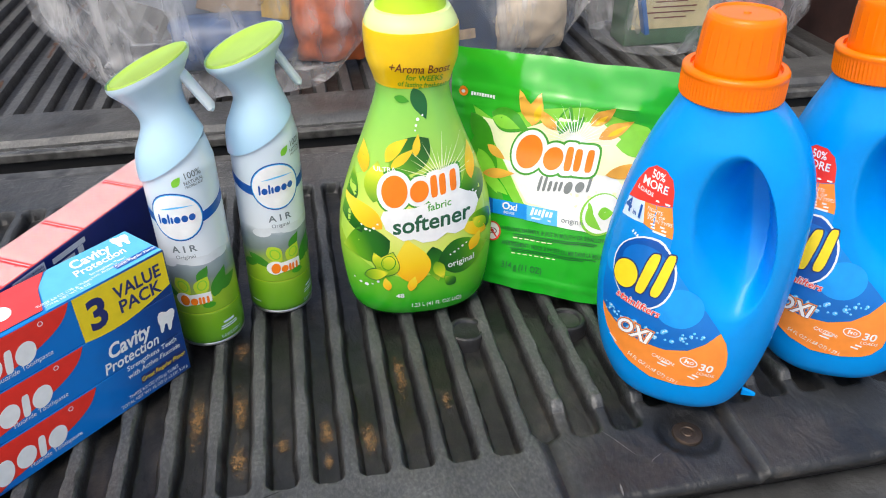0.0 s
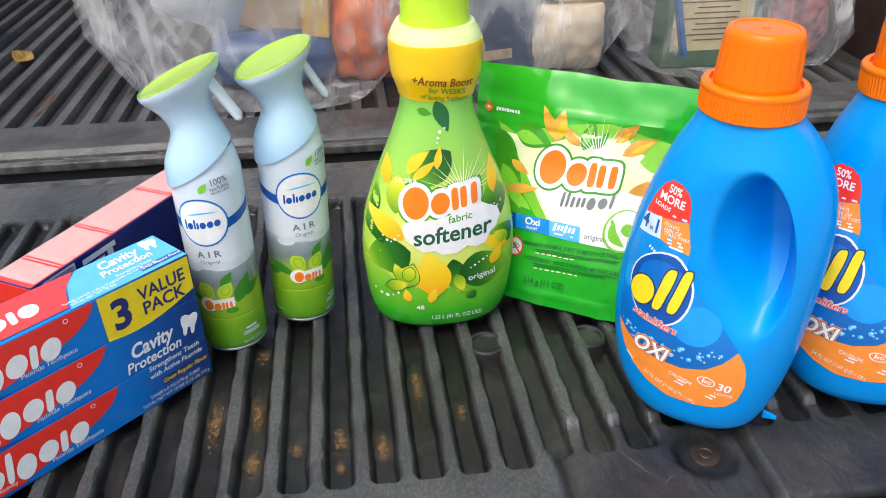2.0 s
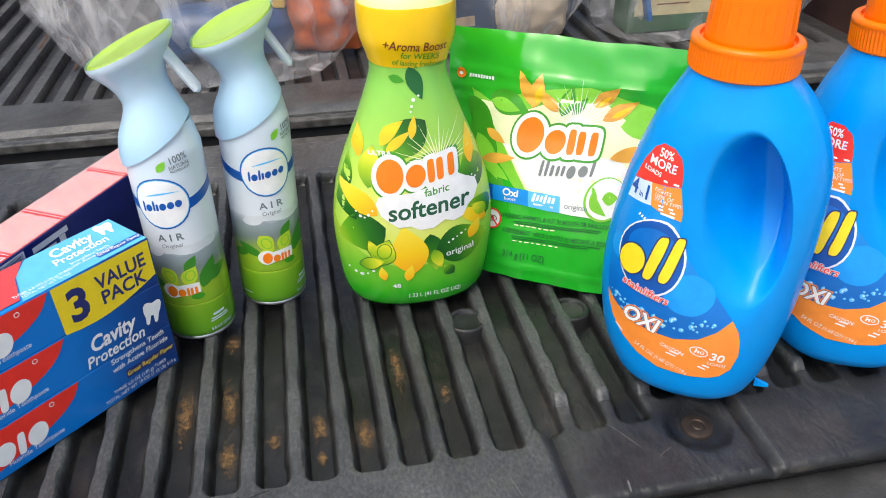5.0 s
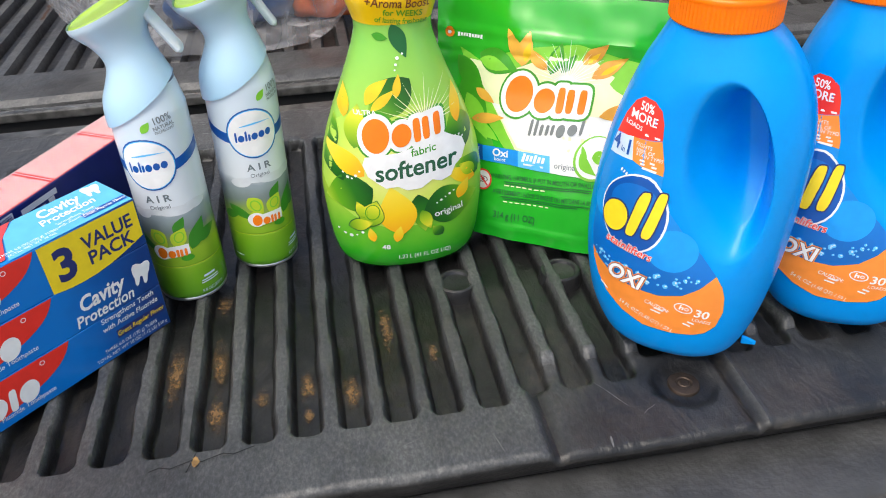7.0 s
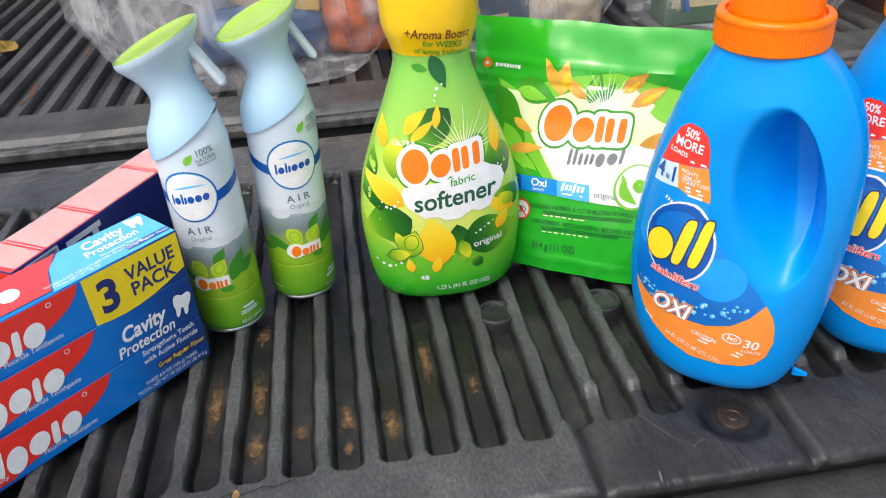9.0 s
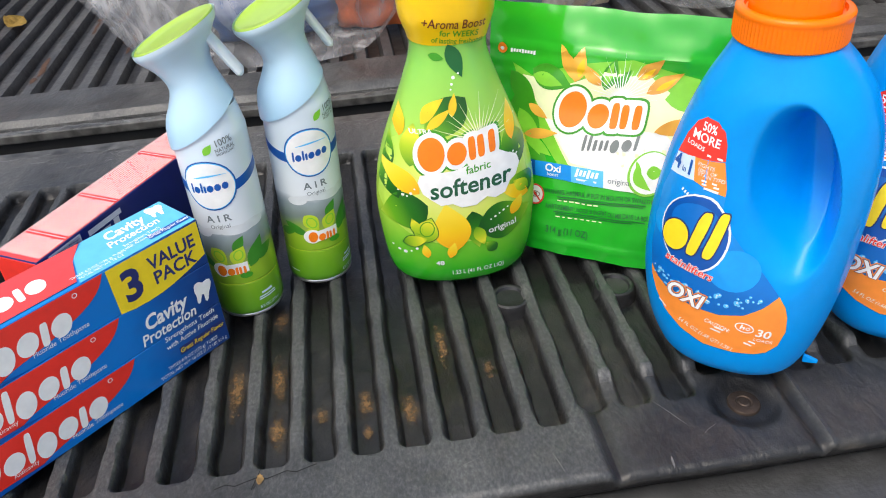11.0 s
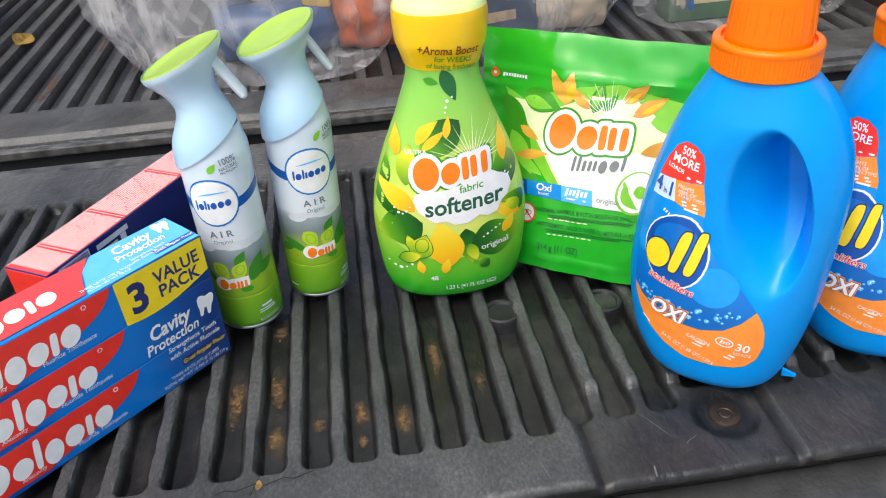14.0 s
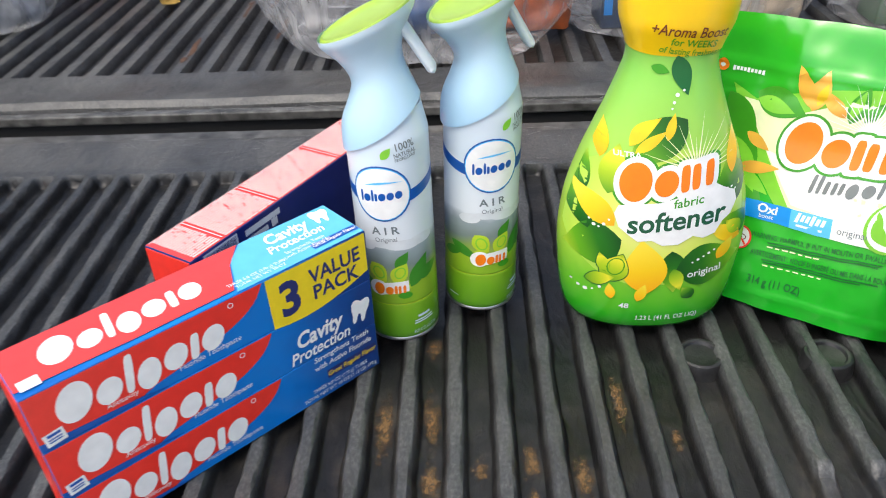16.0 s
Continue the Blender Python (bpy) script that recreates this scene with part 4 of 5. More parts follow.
sticks("warning_bar", [bar((-0.026 + 0.0052 * k, 0.0500 + 0.00018 * k), 0.0040 - 0.0012 * (k % 3 == 1), 0.0010, 2) for k in range(7)] + [bar((-0.026 + 0.0052 * k, 0.0358 + 0.00018 * k), 0.0038 - 0.0012 * (k % 2), 0.0010, 2) for k in range(8)] + [bar((-0.060, 0.030), 0.010, 0.0008), bar((-0.060, 0.027), 0.012, 0.0008), bar((-0.060, 0.024), 0.009, 0.0008)], P, CREAM, pouch, 0.0009, cut=0)
sign = stick("warning_sign", flat([disc((-0.0476, 0.0520), 0.0075, 0.0088)]), P, WHITE, pouch, 0.0009)
stick("sign_ring", flat(ring((-0.0476, 0.0520), 0.0080, 0.0092, 0.0014) + [bar((-0.0476, 0.0520), 0.0013, 0.014, 42)]), P, RED, sign, 0.0012)
stick("sign_eye", flat(ring((-0.0476, 0.0520), 0.0042, 0.0026, 0.0007) + [disc((-0.0476, 0.0520), 0.0014)]), P, BROWN, sign, 0.00105, cut=0)
pod = stick("pod_print", flat([disc((0.0440, 0.0840), 0.0160, 0.0195, -25)]), P, GREEN_L, pouch, 0.0012)
stick("pod_swirl", flat([disc((0.0446, 0.0846), 0.0146, 0.0180, -25)]), P, WHITE, pod, 0.0014)
stick("pod_swirl", flat([leaf((0.0400, 0.0790), 0.022, 0.009, -50, bend=-0.003), leaf((0.0480, 0.0860), 0.012, 0.011, 10), leaf((0.0360, 0.0860), 0.016, 0.004, -70)]), P, GREEN_L, pod, 0.0016)
guard = stick("closure_badge", flat([disc((-0.0880, 0.1685), 0.0042)]), P, INK_ORANGE, pouch, 0.0009, cut=0)
stick("badge_text", flat([bar((-0.0800 + 0.0025 * k, 0.1675), 0.0018, 0.0028 if k % 4 else 0.0036) for k in range(9)] + [disc((-0.0880, 0.1685), 0.0018, n=8)]), P, WHITE, guard, 0.0011, cut=0)


# detergent bottles
def detergent_label(top):
    def A(u, v):
        return all_front(u, v) - 0.0004

    base = stick("label", flat([[(-0.0545, 0.150), (-0.0540, 0.1575), (-0.0520, 0.1645), (-0.047, 0.1775), (-0.0418, 0.1870), (-0.0366, 0.1912), (-0.0300, 0.1905), (-0.0247, 0.1860), (-0.0226, 0.1780), (-0.0222, 0.168), (-0.0200, 0.155), (-0.0178, 0.1450), (-0.0145, 0.1340), (-0.0080, 0.1230), (0.0016, 0.1112), (0.0150, 0.0980), (0.0262, 0.0850), (0.0310, 0.0770), (0.0335, 0.0680), (0.0348, 0.0560), (0.0320, 0.0430), (0.0260, 0.0360), (0.0190, 0.0335), (0.0050, 0.0320), (-0.0140, 0.0335), (-0.0300, 0.0410), (-0.0420, 0.0510), (-0.0500, 0.0625), (-0.0550, 0.0760), (-0.0575, 0.095), (-0.0565, 0.120)]]), A, mat_z("ink label blue", [(0.0, (0.0, 0.13, 0.50)), (0.35, (0.0, 0.16, 0.58)), (0.62, (0.0, 0.25, 0.74)), (1.0, (0.0, 0.28, 0.79))], 0.165, 0.3, 0.2, 0.004, "Z", 0.06), top, 0.0003, cut=0.004, label="printed blue and orange paper label")
    stick("label_badge", flat([[(-0.0513, 0.1640), (-0.047, 0.1770), (-0.0418, 0.1865), (-0.0366, 0.1907), (-0.0300, 0.1900), (-0.0250, 0.1856), (-0.0230, 0.1780), (-0.0224, 0.1675), (-0.035, 0.1665)]]), A, RED, base, 0.0005)
    stick("label_panel", flat([[(-0.0543, 0.1500), (-0.0513, 0.1635), (-0.0400, 0.1660), (-0.0385, 0.1515)]]), A, PALE, base, 0.0005)
    stick("label_panel", flat([[(-0.0400, 0.1660), (-0.0225, 0.1670), (-0.0182, 0.1455), (-0.0280, 0.1480), (-0.0385, 0.1515)]]), A, SOFT_ORANGE, base, 0.0005)
    stick("label_wave", flat([[(-0.0555, 0.0815), (-0.0500, 0.0755), (-0.0400, 0.0690), (-0.0250, 0.0640), (-0.0068, 0.0626), (0.0080, 0.0665), (0.0180, 0.0745), (0.0262, 0.0850), (0.0310, 0.0770), (0.0335, 0.0680), (0.0346, 0.0560), (0.0318, 0.0432), (0.0260, 0.0364), (0.0190, 0.0338), (0.0050, 0.0323), (-0.0140, 0.0338), (-0.0300, 0.0413), (-0.0420, 0.0513), (-0.0500, 0.0628), (-0.0545, 0.074)]]), A, SOFT_ORANGE, base, 0.0005)
    sticks("label_blob", [disc((-0.003, 0.098), 0.016, 0.0145), disc((-0.052, 0.118), 0.005, 0.009)], A, ink("bubble blue", (0.0, 0.30, 0.82)), base, 0.00055, cut=0.004)
    stick("brand_disc", flat([disc((-0.0300, 0.1185), 0.0215, 0.0270)]), A, WHITE, base, 0.0008, cut=0.0025)
    stick("brand_disc", flat([disc((-0.0303, 0.1187), 0.0203, 0.0258)]), A, INK_BLUE, base, 0.00105, cut=0.0025)
    stick("brand_glow", flat([disc((-0.0305, 0.1255), 0.0150, 0.0150)]), A, ink("disc glow", (0.0, 0.15, 0.55)), base, 0.0013, cut=0.0025)
    def mark(g):
        return [disc((-0.0412, 0.1150), 0.0080 + g, 0.0112 + g, -10), block((-0.0272, 0.1205), 0.0066 + 2 * g, 0.0330 + 2 * g, -4, 0.16), block((-0.0172, 0.1210), 0.0066 + 2 * g, 0.0325 + 2 * g, -4, 0.16)]
    for k, p in enumerate(mark(0.0009)):
        stick("brand_shape", flat([p]), A, INK_NAVY, base, 0.0015 + 0.00003 * k, cut=0.0025)
    for k, p in enumerate(mark(0)):
        stick("brand_shape", flat([p]), A, YELLOW, base, 0.0018 + 0.00003 * k, cut=0.0025)
    letters([("stainlifters", 0.0086, (-0.0300, 0.0945), -11, 0.05, 0.1, 0.88)], A, WHITE, base, 0.0015)
    letters([("stainlifters", 0.0086, (-0.0300, 0.0945), -11, 0.012, 0.1, 0.88)], A, RED, base, 0.0017)
    letters([("OXI", 0.0165, (-0.0300, 0.0715), -12, 0.10, 0.1, 0.82)], A, SOFT_ORANGE, base, 0.0014)
    letters([("OXI", 0.0165, (-0.0300, 0.0715), -12, 0.055, 0.1, 0.82)], A, INK_NAVY, base, 0.0016)
    letters([("OXI", 0.0165, (-0.0300, 0.0715), -12, 0.03, 0.1, 0.82)], A, WHITE, base, 0.0018)
    letters([("50%", 0.0072, (-0.0338, 0.1850), -3, 0.02, 0, 0.72), ("MORE", 0.0076, (-0.0350, 0.1784), -5, 0.02, 0, 0.82), ("LOADS", 0.0038, (-0.0405, 0.1728), -6, 0.02, 0, 0.9), ("30", 0.0092, (0.0220, 0.0530), -10, 0.02, 0, 1.05), ("LOADS", 0.0036, (0.0225, 0.0470), -10, 0.0, 0, 1.05), ("CAUTION:", 0.0043, (-0.0068, 0.0535), -17, 0.01, 0, 0.85), ("54 FL OZ (1.68 QT) 1.59 L", 0.0046, (-0.0130, 0.0418), -22, 0.0, 0, 0.80), ("FIGHTS", 0.0034, (-0.0325, 0.1625), -8, 0.0, 0, 0.9), ("100% OF", 0.0034, (-0.0315, 0.1590), -8, 0.0, 0, 0.9), ("STAIN TYPES", 0.0034, (-0.0285, 0.1558), -10, 0.0, 0, 0.85)], A, WHITE, base, 0.0009)
    sticks("lettering_bar", [bar((0.0050, 0.0480), 0.028, 0.0013, -17), bar((0.0030, 0.0457), 0.028, 0.0012, -17), bar((-0.0295, 0.1528), 0.009, 0.0012, -10), bar((-0.0285, 0.1505), 0.010, 0.0012, -10), bar((-0.0275, 0.1482), 0.009, 0.0012, -12), bar((-0.0285, 0.1690), 0.009, 0.0013, -8), bar((-0.0440, 0.0560), 0.007, 0.0012, -35)] + [bar((-0.043 + 0.0019 * k, 0.1448 - 0.0006 * k), 0.0010, 0.0015, -15) for k in range(11)], A, WHITE, base, 0.0009, cut=0)
    letters([("4", 0.0130, (-0.0500, 0.1585), -4, 0.03, 0, 0.62), ("in", 0.0052, (-0.0455, 0.1560), -5, 0.02, 0, 0.7), ("1", 0.0130, (-0.0418, 0.1580), -5, 0.03, 0, 0.7)], A, INK_BLUE, base, 0.0008)
    stick("efficiency_mark", flat(ring((0.0100, 0.0565), 0.0062, 0.0040, 0.0008, -15) + [bar((0.0080, 0.0572), 0.001, 0.0040, -12), bar((0.0098, 0.0563), 0.001, 0.0024, -12), bar((0.0089, 0.0570), 0.0018, 0.0008, -12)] + ring((0.0122, 0.0560), 0.0014, 0.0014, 0.0006)), A, WHITE, base, 0.0009, cut=0)
    rng = random.Random(4)
    bub, hi = [], []
    for k in range(70):
        u = -0.054 + 0.070 * rng.random() ** 0.85
        v = (0.079 - 0.35 * (u + 0.055) + 4.6 * (u + 0.055) ** 2) + rng.uniform(-0.002, 0.007)
        r = rng.choice((0.0006, 0.0008, 0.001, 0.0014, 0.0018))
        bub.append(disc((u, v), r, n=10))
        hi.append(disc((u + r * 0.25, v + r * 0.3), r * 0.4, n=6))
    stick("bubble_print", flat(bub), A, SKY, base, 0.0011, cut=0)
    stick("bubble_print", flat(hi), A, PALE, base, 0.0013, cut=0)


WARP[0] = lambda u, w: (u + 0.003 * ease(w, 0.138, 0.150), w + 0.003 * ease(w, 0.138, 0.150))
detergent_label(det_1)
detergent_label(det_2)
WARP[0] = None


# air freshener cans
CAN_LEAF = ink("can leaf", (0.045, 0.25, 0.02))


def can_label(top, shift, side):
    F = can_front
    a0 = shift / CAN_R
    def around(u, v):
        return (CAN_R * math.sin(u / CAN_R + a0), v)
    def wrap(name, bm, material, parent, off, cut=0.003):
        us = [v.co.x for v in bm.verts]
        for no, arr in (((1, 0, 0), us),):
            k = math.floor(min(arr) / cut) + 1
            while k * cut < max(arr):
                bmesh.ops.bisect_plane(bm, geom=bm.verts[:] + bm.edges[:] + bm.faces[:], plane_co=(k * cut, 0, 0), plane_no=no, dist=1e-7)
                k += 1
        for v in bm.verts:
            a = v.co.x / CAN_R + a0
            r = CAN_R + off
            v.co = Vector((r * math.sin(a), -r * math.cos(a), v.co.y))
        return part(name, bm, material, parent, smooth=True)
    lab = wrap("label_band", flat([[(-0.046 + 0.092 * k / 30, 0.1195 + 0.011 * abs(k / 15 - 1) ** 2 - 0.004) for k in range(31)] + [(0.046 - 0.092 * k / 30, 0.1195 + 0.011 * abs(k / 15 - 1) ** 2 + 0.004) for k in range(31)]]), INK_BLUE, top, 0.0002)
    wrap("label_disc", flat([disc((0, 0.1245), 0.0202, 0.0205)]), INK_BLUE, lab, 0.0004)
    wrap("label_disc", flat([disc((0, 0.1245), 0.0192, 0.0195)]), SKY, lab, 0.0005)
    wrap("label_disc", flat([disc((0, 0.1245), 0.0186, 0.0189)]), WHITE, lab, 0.0006)
    shapes, _ = mark_shapes("IoIrooo", (0, 0.1240), 0.0080, 7, 0.12, 0.08)
    for p in shapes:
        wrap("brand_mark", flat(p), INK_BLUE, lab, 0.0008)
    wrap("brand_swash", flat([leaf((0.002, 0.1320), 0.026, 0.0014, 6, bend=0.001)]), SKY, lab, 0.0008)
    wrap("lettering", words([("A I R", 0.0082, (0.0005, 0.0962), 3, 0.02, 0, 1.1), ("Original", 0.0048, (0.0005, 0.0893), 3, 0.0, 0, 1.0)]), TEAL_GREY, top, 0.0003)
    wrap("lettering", words([("100%", 0.0075, (0.0165 + side, 0.1575), 8, 0.01, 0, 0.85), ("NATURAL", 0.0040, (0.0170 + side, 0.1522), 8, 0.015, 0, 0.85), ("PROPELLANT", 0.0029, (0.0172 + side, 0.1490), 8, 0.01, 0, 0.85)]), TEAL_GREY, top, 0.0003)
    wrap("leaf_print", flat([leaf((0.0045 + side, 0.1535), 0.010, 0.0055, 50)]), GREEN_L, top, 0.0003)
    wrap("dark_leaf_print", flat([leaf((-0.020, 0.055), 0.026, 0.008, -28), leaf((0.022, 0.061), 0.028, 0.012, 60), leaf((0.030, 0.058), 0.022, 0.010, 20), leaf((0.010, 0.072), 0.016, 0.008, 55), leaf((-0.030, 0.052), 0.020, 0.008, 15)]), CAN_LEAF, top, 0.0003)
    fly = wrap("butterfly_print", flat([leaf((-0.007, 0.062), 0.018, 0.013, -55), leaf((0.008, 0.062), 0.018, 0.012, 55), leaf((-0.008, 0.053), 0.012, 0.008, 20), leaf((0.010, 0.051), 0.012, 0.008, -30)]), GREEN_Y, top, 0.0004)
    wrap("wing_print", flat([p for q in (ring((-0.007, 0.062), 0.0042, 0.0055, 0.0011, 25), ring((0.008, 0.062), 0.0038, 0.005, 0.001, -25)) for p in q]), GREEN_L, fly, 0.0005)
    shapes, width = mark_shapes("Ooin", (0, 0.0490), 0.0096, 5, 0.1, 0.06)
    pad = [disc((-0.008, 0.0488), 0.0072, 0.0066, 5), spin([(-0.006, -0.0052), (0.013, -0.0042), (0.0138, 0.0048), (0.004, 0.0052), (-0.004, 0.0048)], (0, 0.0490), 5)]
    wrap("brand_pad", flat(pad), WHITE, top, 0.0006)
    for p in shapes:
        wrap("brand_mark", flat(p), INK_ORANGE, top, 0.0008)
    wrap("seal_print", flat([disc((0.0105, 0.0425), 0.005, 0.0028)]), GREEN_M, top, 0.00045)
    wrap("seam_print", flat([bar((0, 0.0345), 0.10, 0.0005)]), GREEN_Y, top, 0.0002)
    wrap("fog_print", flat([disc((-0.016, 0.083), 0.008, 0.004), disc((0.012, 0.0845), 0.014, 0.004), disc((-0.002, 0.0855), 0.012, 0.003), disc((0.026, 0.086), 0.01, 0.004)]), ink("fog white", (0.70, 0.75, 0.78)), top, 0.00015)
    for p in (bar((0.0235, 0.0215), 0.010, 0.0020, 4), bar((0.0235, 0.0180), 0.015, 0.0011, 4), bar((0.0235, 0.0160), 0.016, 0.0011, 4), bar((-0.030, 0.012), 0.010, 0.001)):
        wrap("small_print", flat([p]), PALE, top, 0.0003)
    wrap("small_print", words([("8.8 OZ (250 g)", 0.0040, (0.0245, 0.0085), 4, 0.0, 0, 0.8)]), PALE, top, 0.0003)


can_label(can_1, -0.0045, 0.0010)
can_label(can_2, 0.0, 0.0055)


# toothpaste packs
def face(u, v):
    return 0.0


def on_top(ob):
    """Turns a front print over onto the lid of the pack."""
    for v in ob.data.vertices:
        x, y, z = v.co
        v.co = (x, z, PH + 0.0001 - y)
    return ob


def red_flag(z0, z1, x1):
    pts = [(-PL + 0.0005, z1), (x1, z1)]
    for k in range(1, 13):
        t = k / 12
        pts.append((x1 - 0.016 * t - 0.075 * t**3.2, z1 - (z1 - z0) * 0.93 * t))
    pts += [(-PL + 0.055, z0 + 0.0022), (-PL + 0.0005, z0 + 0.0052)]
    return pts


H3 = PH / 3
names = "OoIgoio"
for k in range(3):
    z0 = H3 * k
    flag = stick("red_panel", flat([red_flag(z0 + 0.0008, z0 + H3 - 0.0008, -0.0755)]), face, RED, pack, 0.0003, cut=0)
    shapes, w = mark_shapes(names, (-0.150, z0 + H3 * 0.57), 0.0235, 0, 0.16, 0.07)
    for p in shapes:
        stick("brand_mark", flat(p), face, WHITE, flag, 0.0005, cut=0)
    letters([("Anticavity", 0.0048, (-0.1660, z0 + H3 * 0.21), 0, 0.0, 0.1, 0.9), ("Fluoride Toothpaste", 0.0052, (-0.1140, z0 + H3 * 0.21), 0, 0.0, 0.1, 0.9)], face, WHITE, flag, 0.0005, cut=0)
    stick("small_print", flat(ring((-0.0965, z0 + H3 * 0.86), 0.0018, 0.0018, 0.0005)), face, WHITE, flag, 0.0005, cut=0)
    shade = stick("blue_panel", flat([[(-PL + 0.0006, z0 + 0.0008), (-PL + 0.07, z0 + 0.0008), (-PL + 0.055, z0 + 0.0030), (-PL + 0.0006, z0 + 0.0058)]]), face, INK_BLUE, pack, 0.00035, cut=0)
    stick("seal_print", flat([bar((-PL + 0.0085, z0 + 0.0068), 0.0105, 0.0085, 6)]), face, WHITE, flag, 0.0007, cut=0)
    stick("seal_bars", flat([bar((-PL + 0.0085, z0 + 0.0092), 0.007, 0.0018, 6), bar((-PL + 0.0085, z0 + 0.0066), 0.007, 0.0008, 6), bar((-PL + 0.0085, z0 + 0.0050), 0.007, 0.0008, 6)]), face, INK_BLUE, flag, 0.0009, cut=0)
yel = [(-0.0735, PH - 0.0008), (-0.0015, PH - 0.0008), (-0.0015, 0.0830)]
yel += [(-0.0015 - 0.0715 * t, 0.0830 - 0.0105 * math.sin(math.pi * min(1, t * 0.72)) * (1 if t < 0.7 else 1)) for t in (0.1, 0.25, 0.4, 0.55, 0.7, 0.85, 1.0)]
patch = stick("value_patch", flat([yel]), face, YELLOW, pack, 0.0004, cut=0, label="yellow printed value patch")
letters([("3", 0.0330, (-0.0590, 0.0905), 0, 0.035, 0, 0.95), ("VALUE", 0.0145, (-0.0255, 0.0985), 0, 0.02, 0, 0.88), ("PACK", 0.0145, (-0.0265, 0.0860), 0, 0.02, 0, 0.93)], face, INK_NAVY, patch, 0.0006, cut=0)
letters([("Cavity", 0.0165, (-0.0440, 0.0560), 0, 0.03, 0.2, 0.82), ("Protection", 0.0125, (-0.0440, 0.0440), 0, 0.02, 0.2, 0.85), ("Strengthens Teeth", 0.0062, (-0.0290, 0.0345), 0, 0.01, 0.1, 0.95), ("with Active Fluoride", 0.0062, (-0.0285, 0.0275), 0, 0.01, 0.1, 0.90)], face, WHITE, pack, 0.0005, cut=0)
strip = stick("flavour_strip", flat([bar((-0.0225, 0.0180), 0.040, 0.0070)]), face, INK_NAVY, pack, 0.0004, cut=0)
letters([("Great Regular Flavor", 0.0055, (-0.0225, 0.0180), 0, 0.01, 0.15, 0.85)], face, YELLOW, strip, 0.0006, cut=0)
letters([("THREE 6.0 OZ (170 g) TUBES", 0.0042, (-0.0330, 0.0098), 0, 0.0, 0, 0.85), ("TOTAL NET WT 18 OZ (1.12 LB) 510 g", 0.0042, (-0.0330, 0.0050), 0, 0.0, 0, 0.85)], face, WHITE, pack, 0.0005, cut=0)


def tooth(at, s):
    half = [(0.0, 0.46), (0.25, 0.56), (0.42, 0.52), (0.5, 0.35), (0.46, 0.05), (0.36, -0.2), (0.32, -0.55), (0.24, -0.66), (0.14, -0.6), (0.06, -0.2)]
    return spin(half + [(-x, y) for x, y in half[:0:-1]], at, -12, s)


stick("tooth_print", flat([tooth((-0.0115, 0.0555), 0.0150)]), face, WHITE, pack, 0.0006, cut=0)

# the lid of the pack
LID_RED, LID_SKY = ink("glossy red", (0.80, 0.045, 0.032), 0.22, 1.0), ink("glossy sky blue", (0.12, 0.52, 0.88), 0.22, 1.0)
top_blue = on_top(stick("lid_panel", flat([[(-0.0900, 0.0005), (-0.0010, 0.0005), (-0.0010, PD - 0.0005), (-0.0640, PD - 0.0005), (-0.078, 0.030)]]), face, LID_SKY, pack, 0.0003, cut=0))
top_red = on_top(stick("lid_panel", flat([[(-PL + 0.0005, 0.006), (-0.150, 0.0035), (-0.0905, 0.0035), (-0.080, 0.027), (-0.0660, PD - 0.0005), (-PL + 0.0005, PD - 0.0005)]]), face, LID_RED, pack, 0.0004, cut=0))
shapes, w = mark_shapes(names, (-0.147, 0.0245), 0.0225, 0, 0.16, 0.07)
for p in shapes:
    on_top(stick("brand_mark", flat(p), face, WHITE, top_red, 0.0006, cut=0))
on_top(stick("lettering", words([("Cavity", 0.0150, (-0.0380, 0.0330), 0, 0.03, 0.2, 0.80), ("Protection", 0.0110, (-0.0370, 0.0220), 0, 0.02, 0.2, 0.85), ("Strengthens Teeth", 0.0042, (-0.036, 0.0135), 0, 0.0, 0, 0.9), ("with Active Fluoride", 0.0042, (-0.036, 0.0095), 0, 0.0, 0, 0.9), ("THREE 6.0 OZ (170 g) TUBES", 0.0038, (-0.072, 0.0085), 0, 0.0, 0, 0.85), ("TOTAL NET WT 18 OZ", 0.0038, (-0.072, 0.0045), 0, 0.0, 0, 0.85)]), face, WHITE, top_blue, 0.0006, cut=0))
on_top(stick("tooth_print", flat([tooth((-0.0110, 0.0345), 0.013)]), face, WHITE, top_blue, 0.0006, cut=0))
lid_strip = on_top(stick("flavour_strip", flat([bar((-0.0180, 0.0075), 0.033, 0.0060)]), face, INK_BLUE, top_blue, 0.0005, cut=0))
on_top(stick("lettering", words([("Great Regular Flavor", 0.0045, (-0.0180, 0.0075), 0, 0.01, 0.15, 0.85)]), face, WHITE, lid_strip, 0.0007, cut=0))
on_top(stick("seal_print", flat([bar((-PL + 0.0085, 0.0080), 0.0105, 0.0085)]), face, WHITE, top_red, 0.0008, cut=0))
# end flap of the pack
end = boxed(-PL - 0.0006, -PL + 0.0002, 0.001, PD - 0.001, 0.0015, PH - 0.0015, bevel=0.0002)
part("end_panel", end, RED, pack, "red printed end flaps")

# second pack: red text-covered lid, navy side
W2 = 0.040


def over(ob, h):
    for v in ob.data.vertices:
        x, y, z = v.co
        v.co = (x, z, h - y)
    return ob


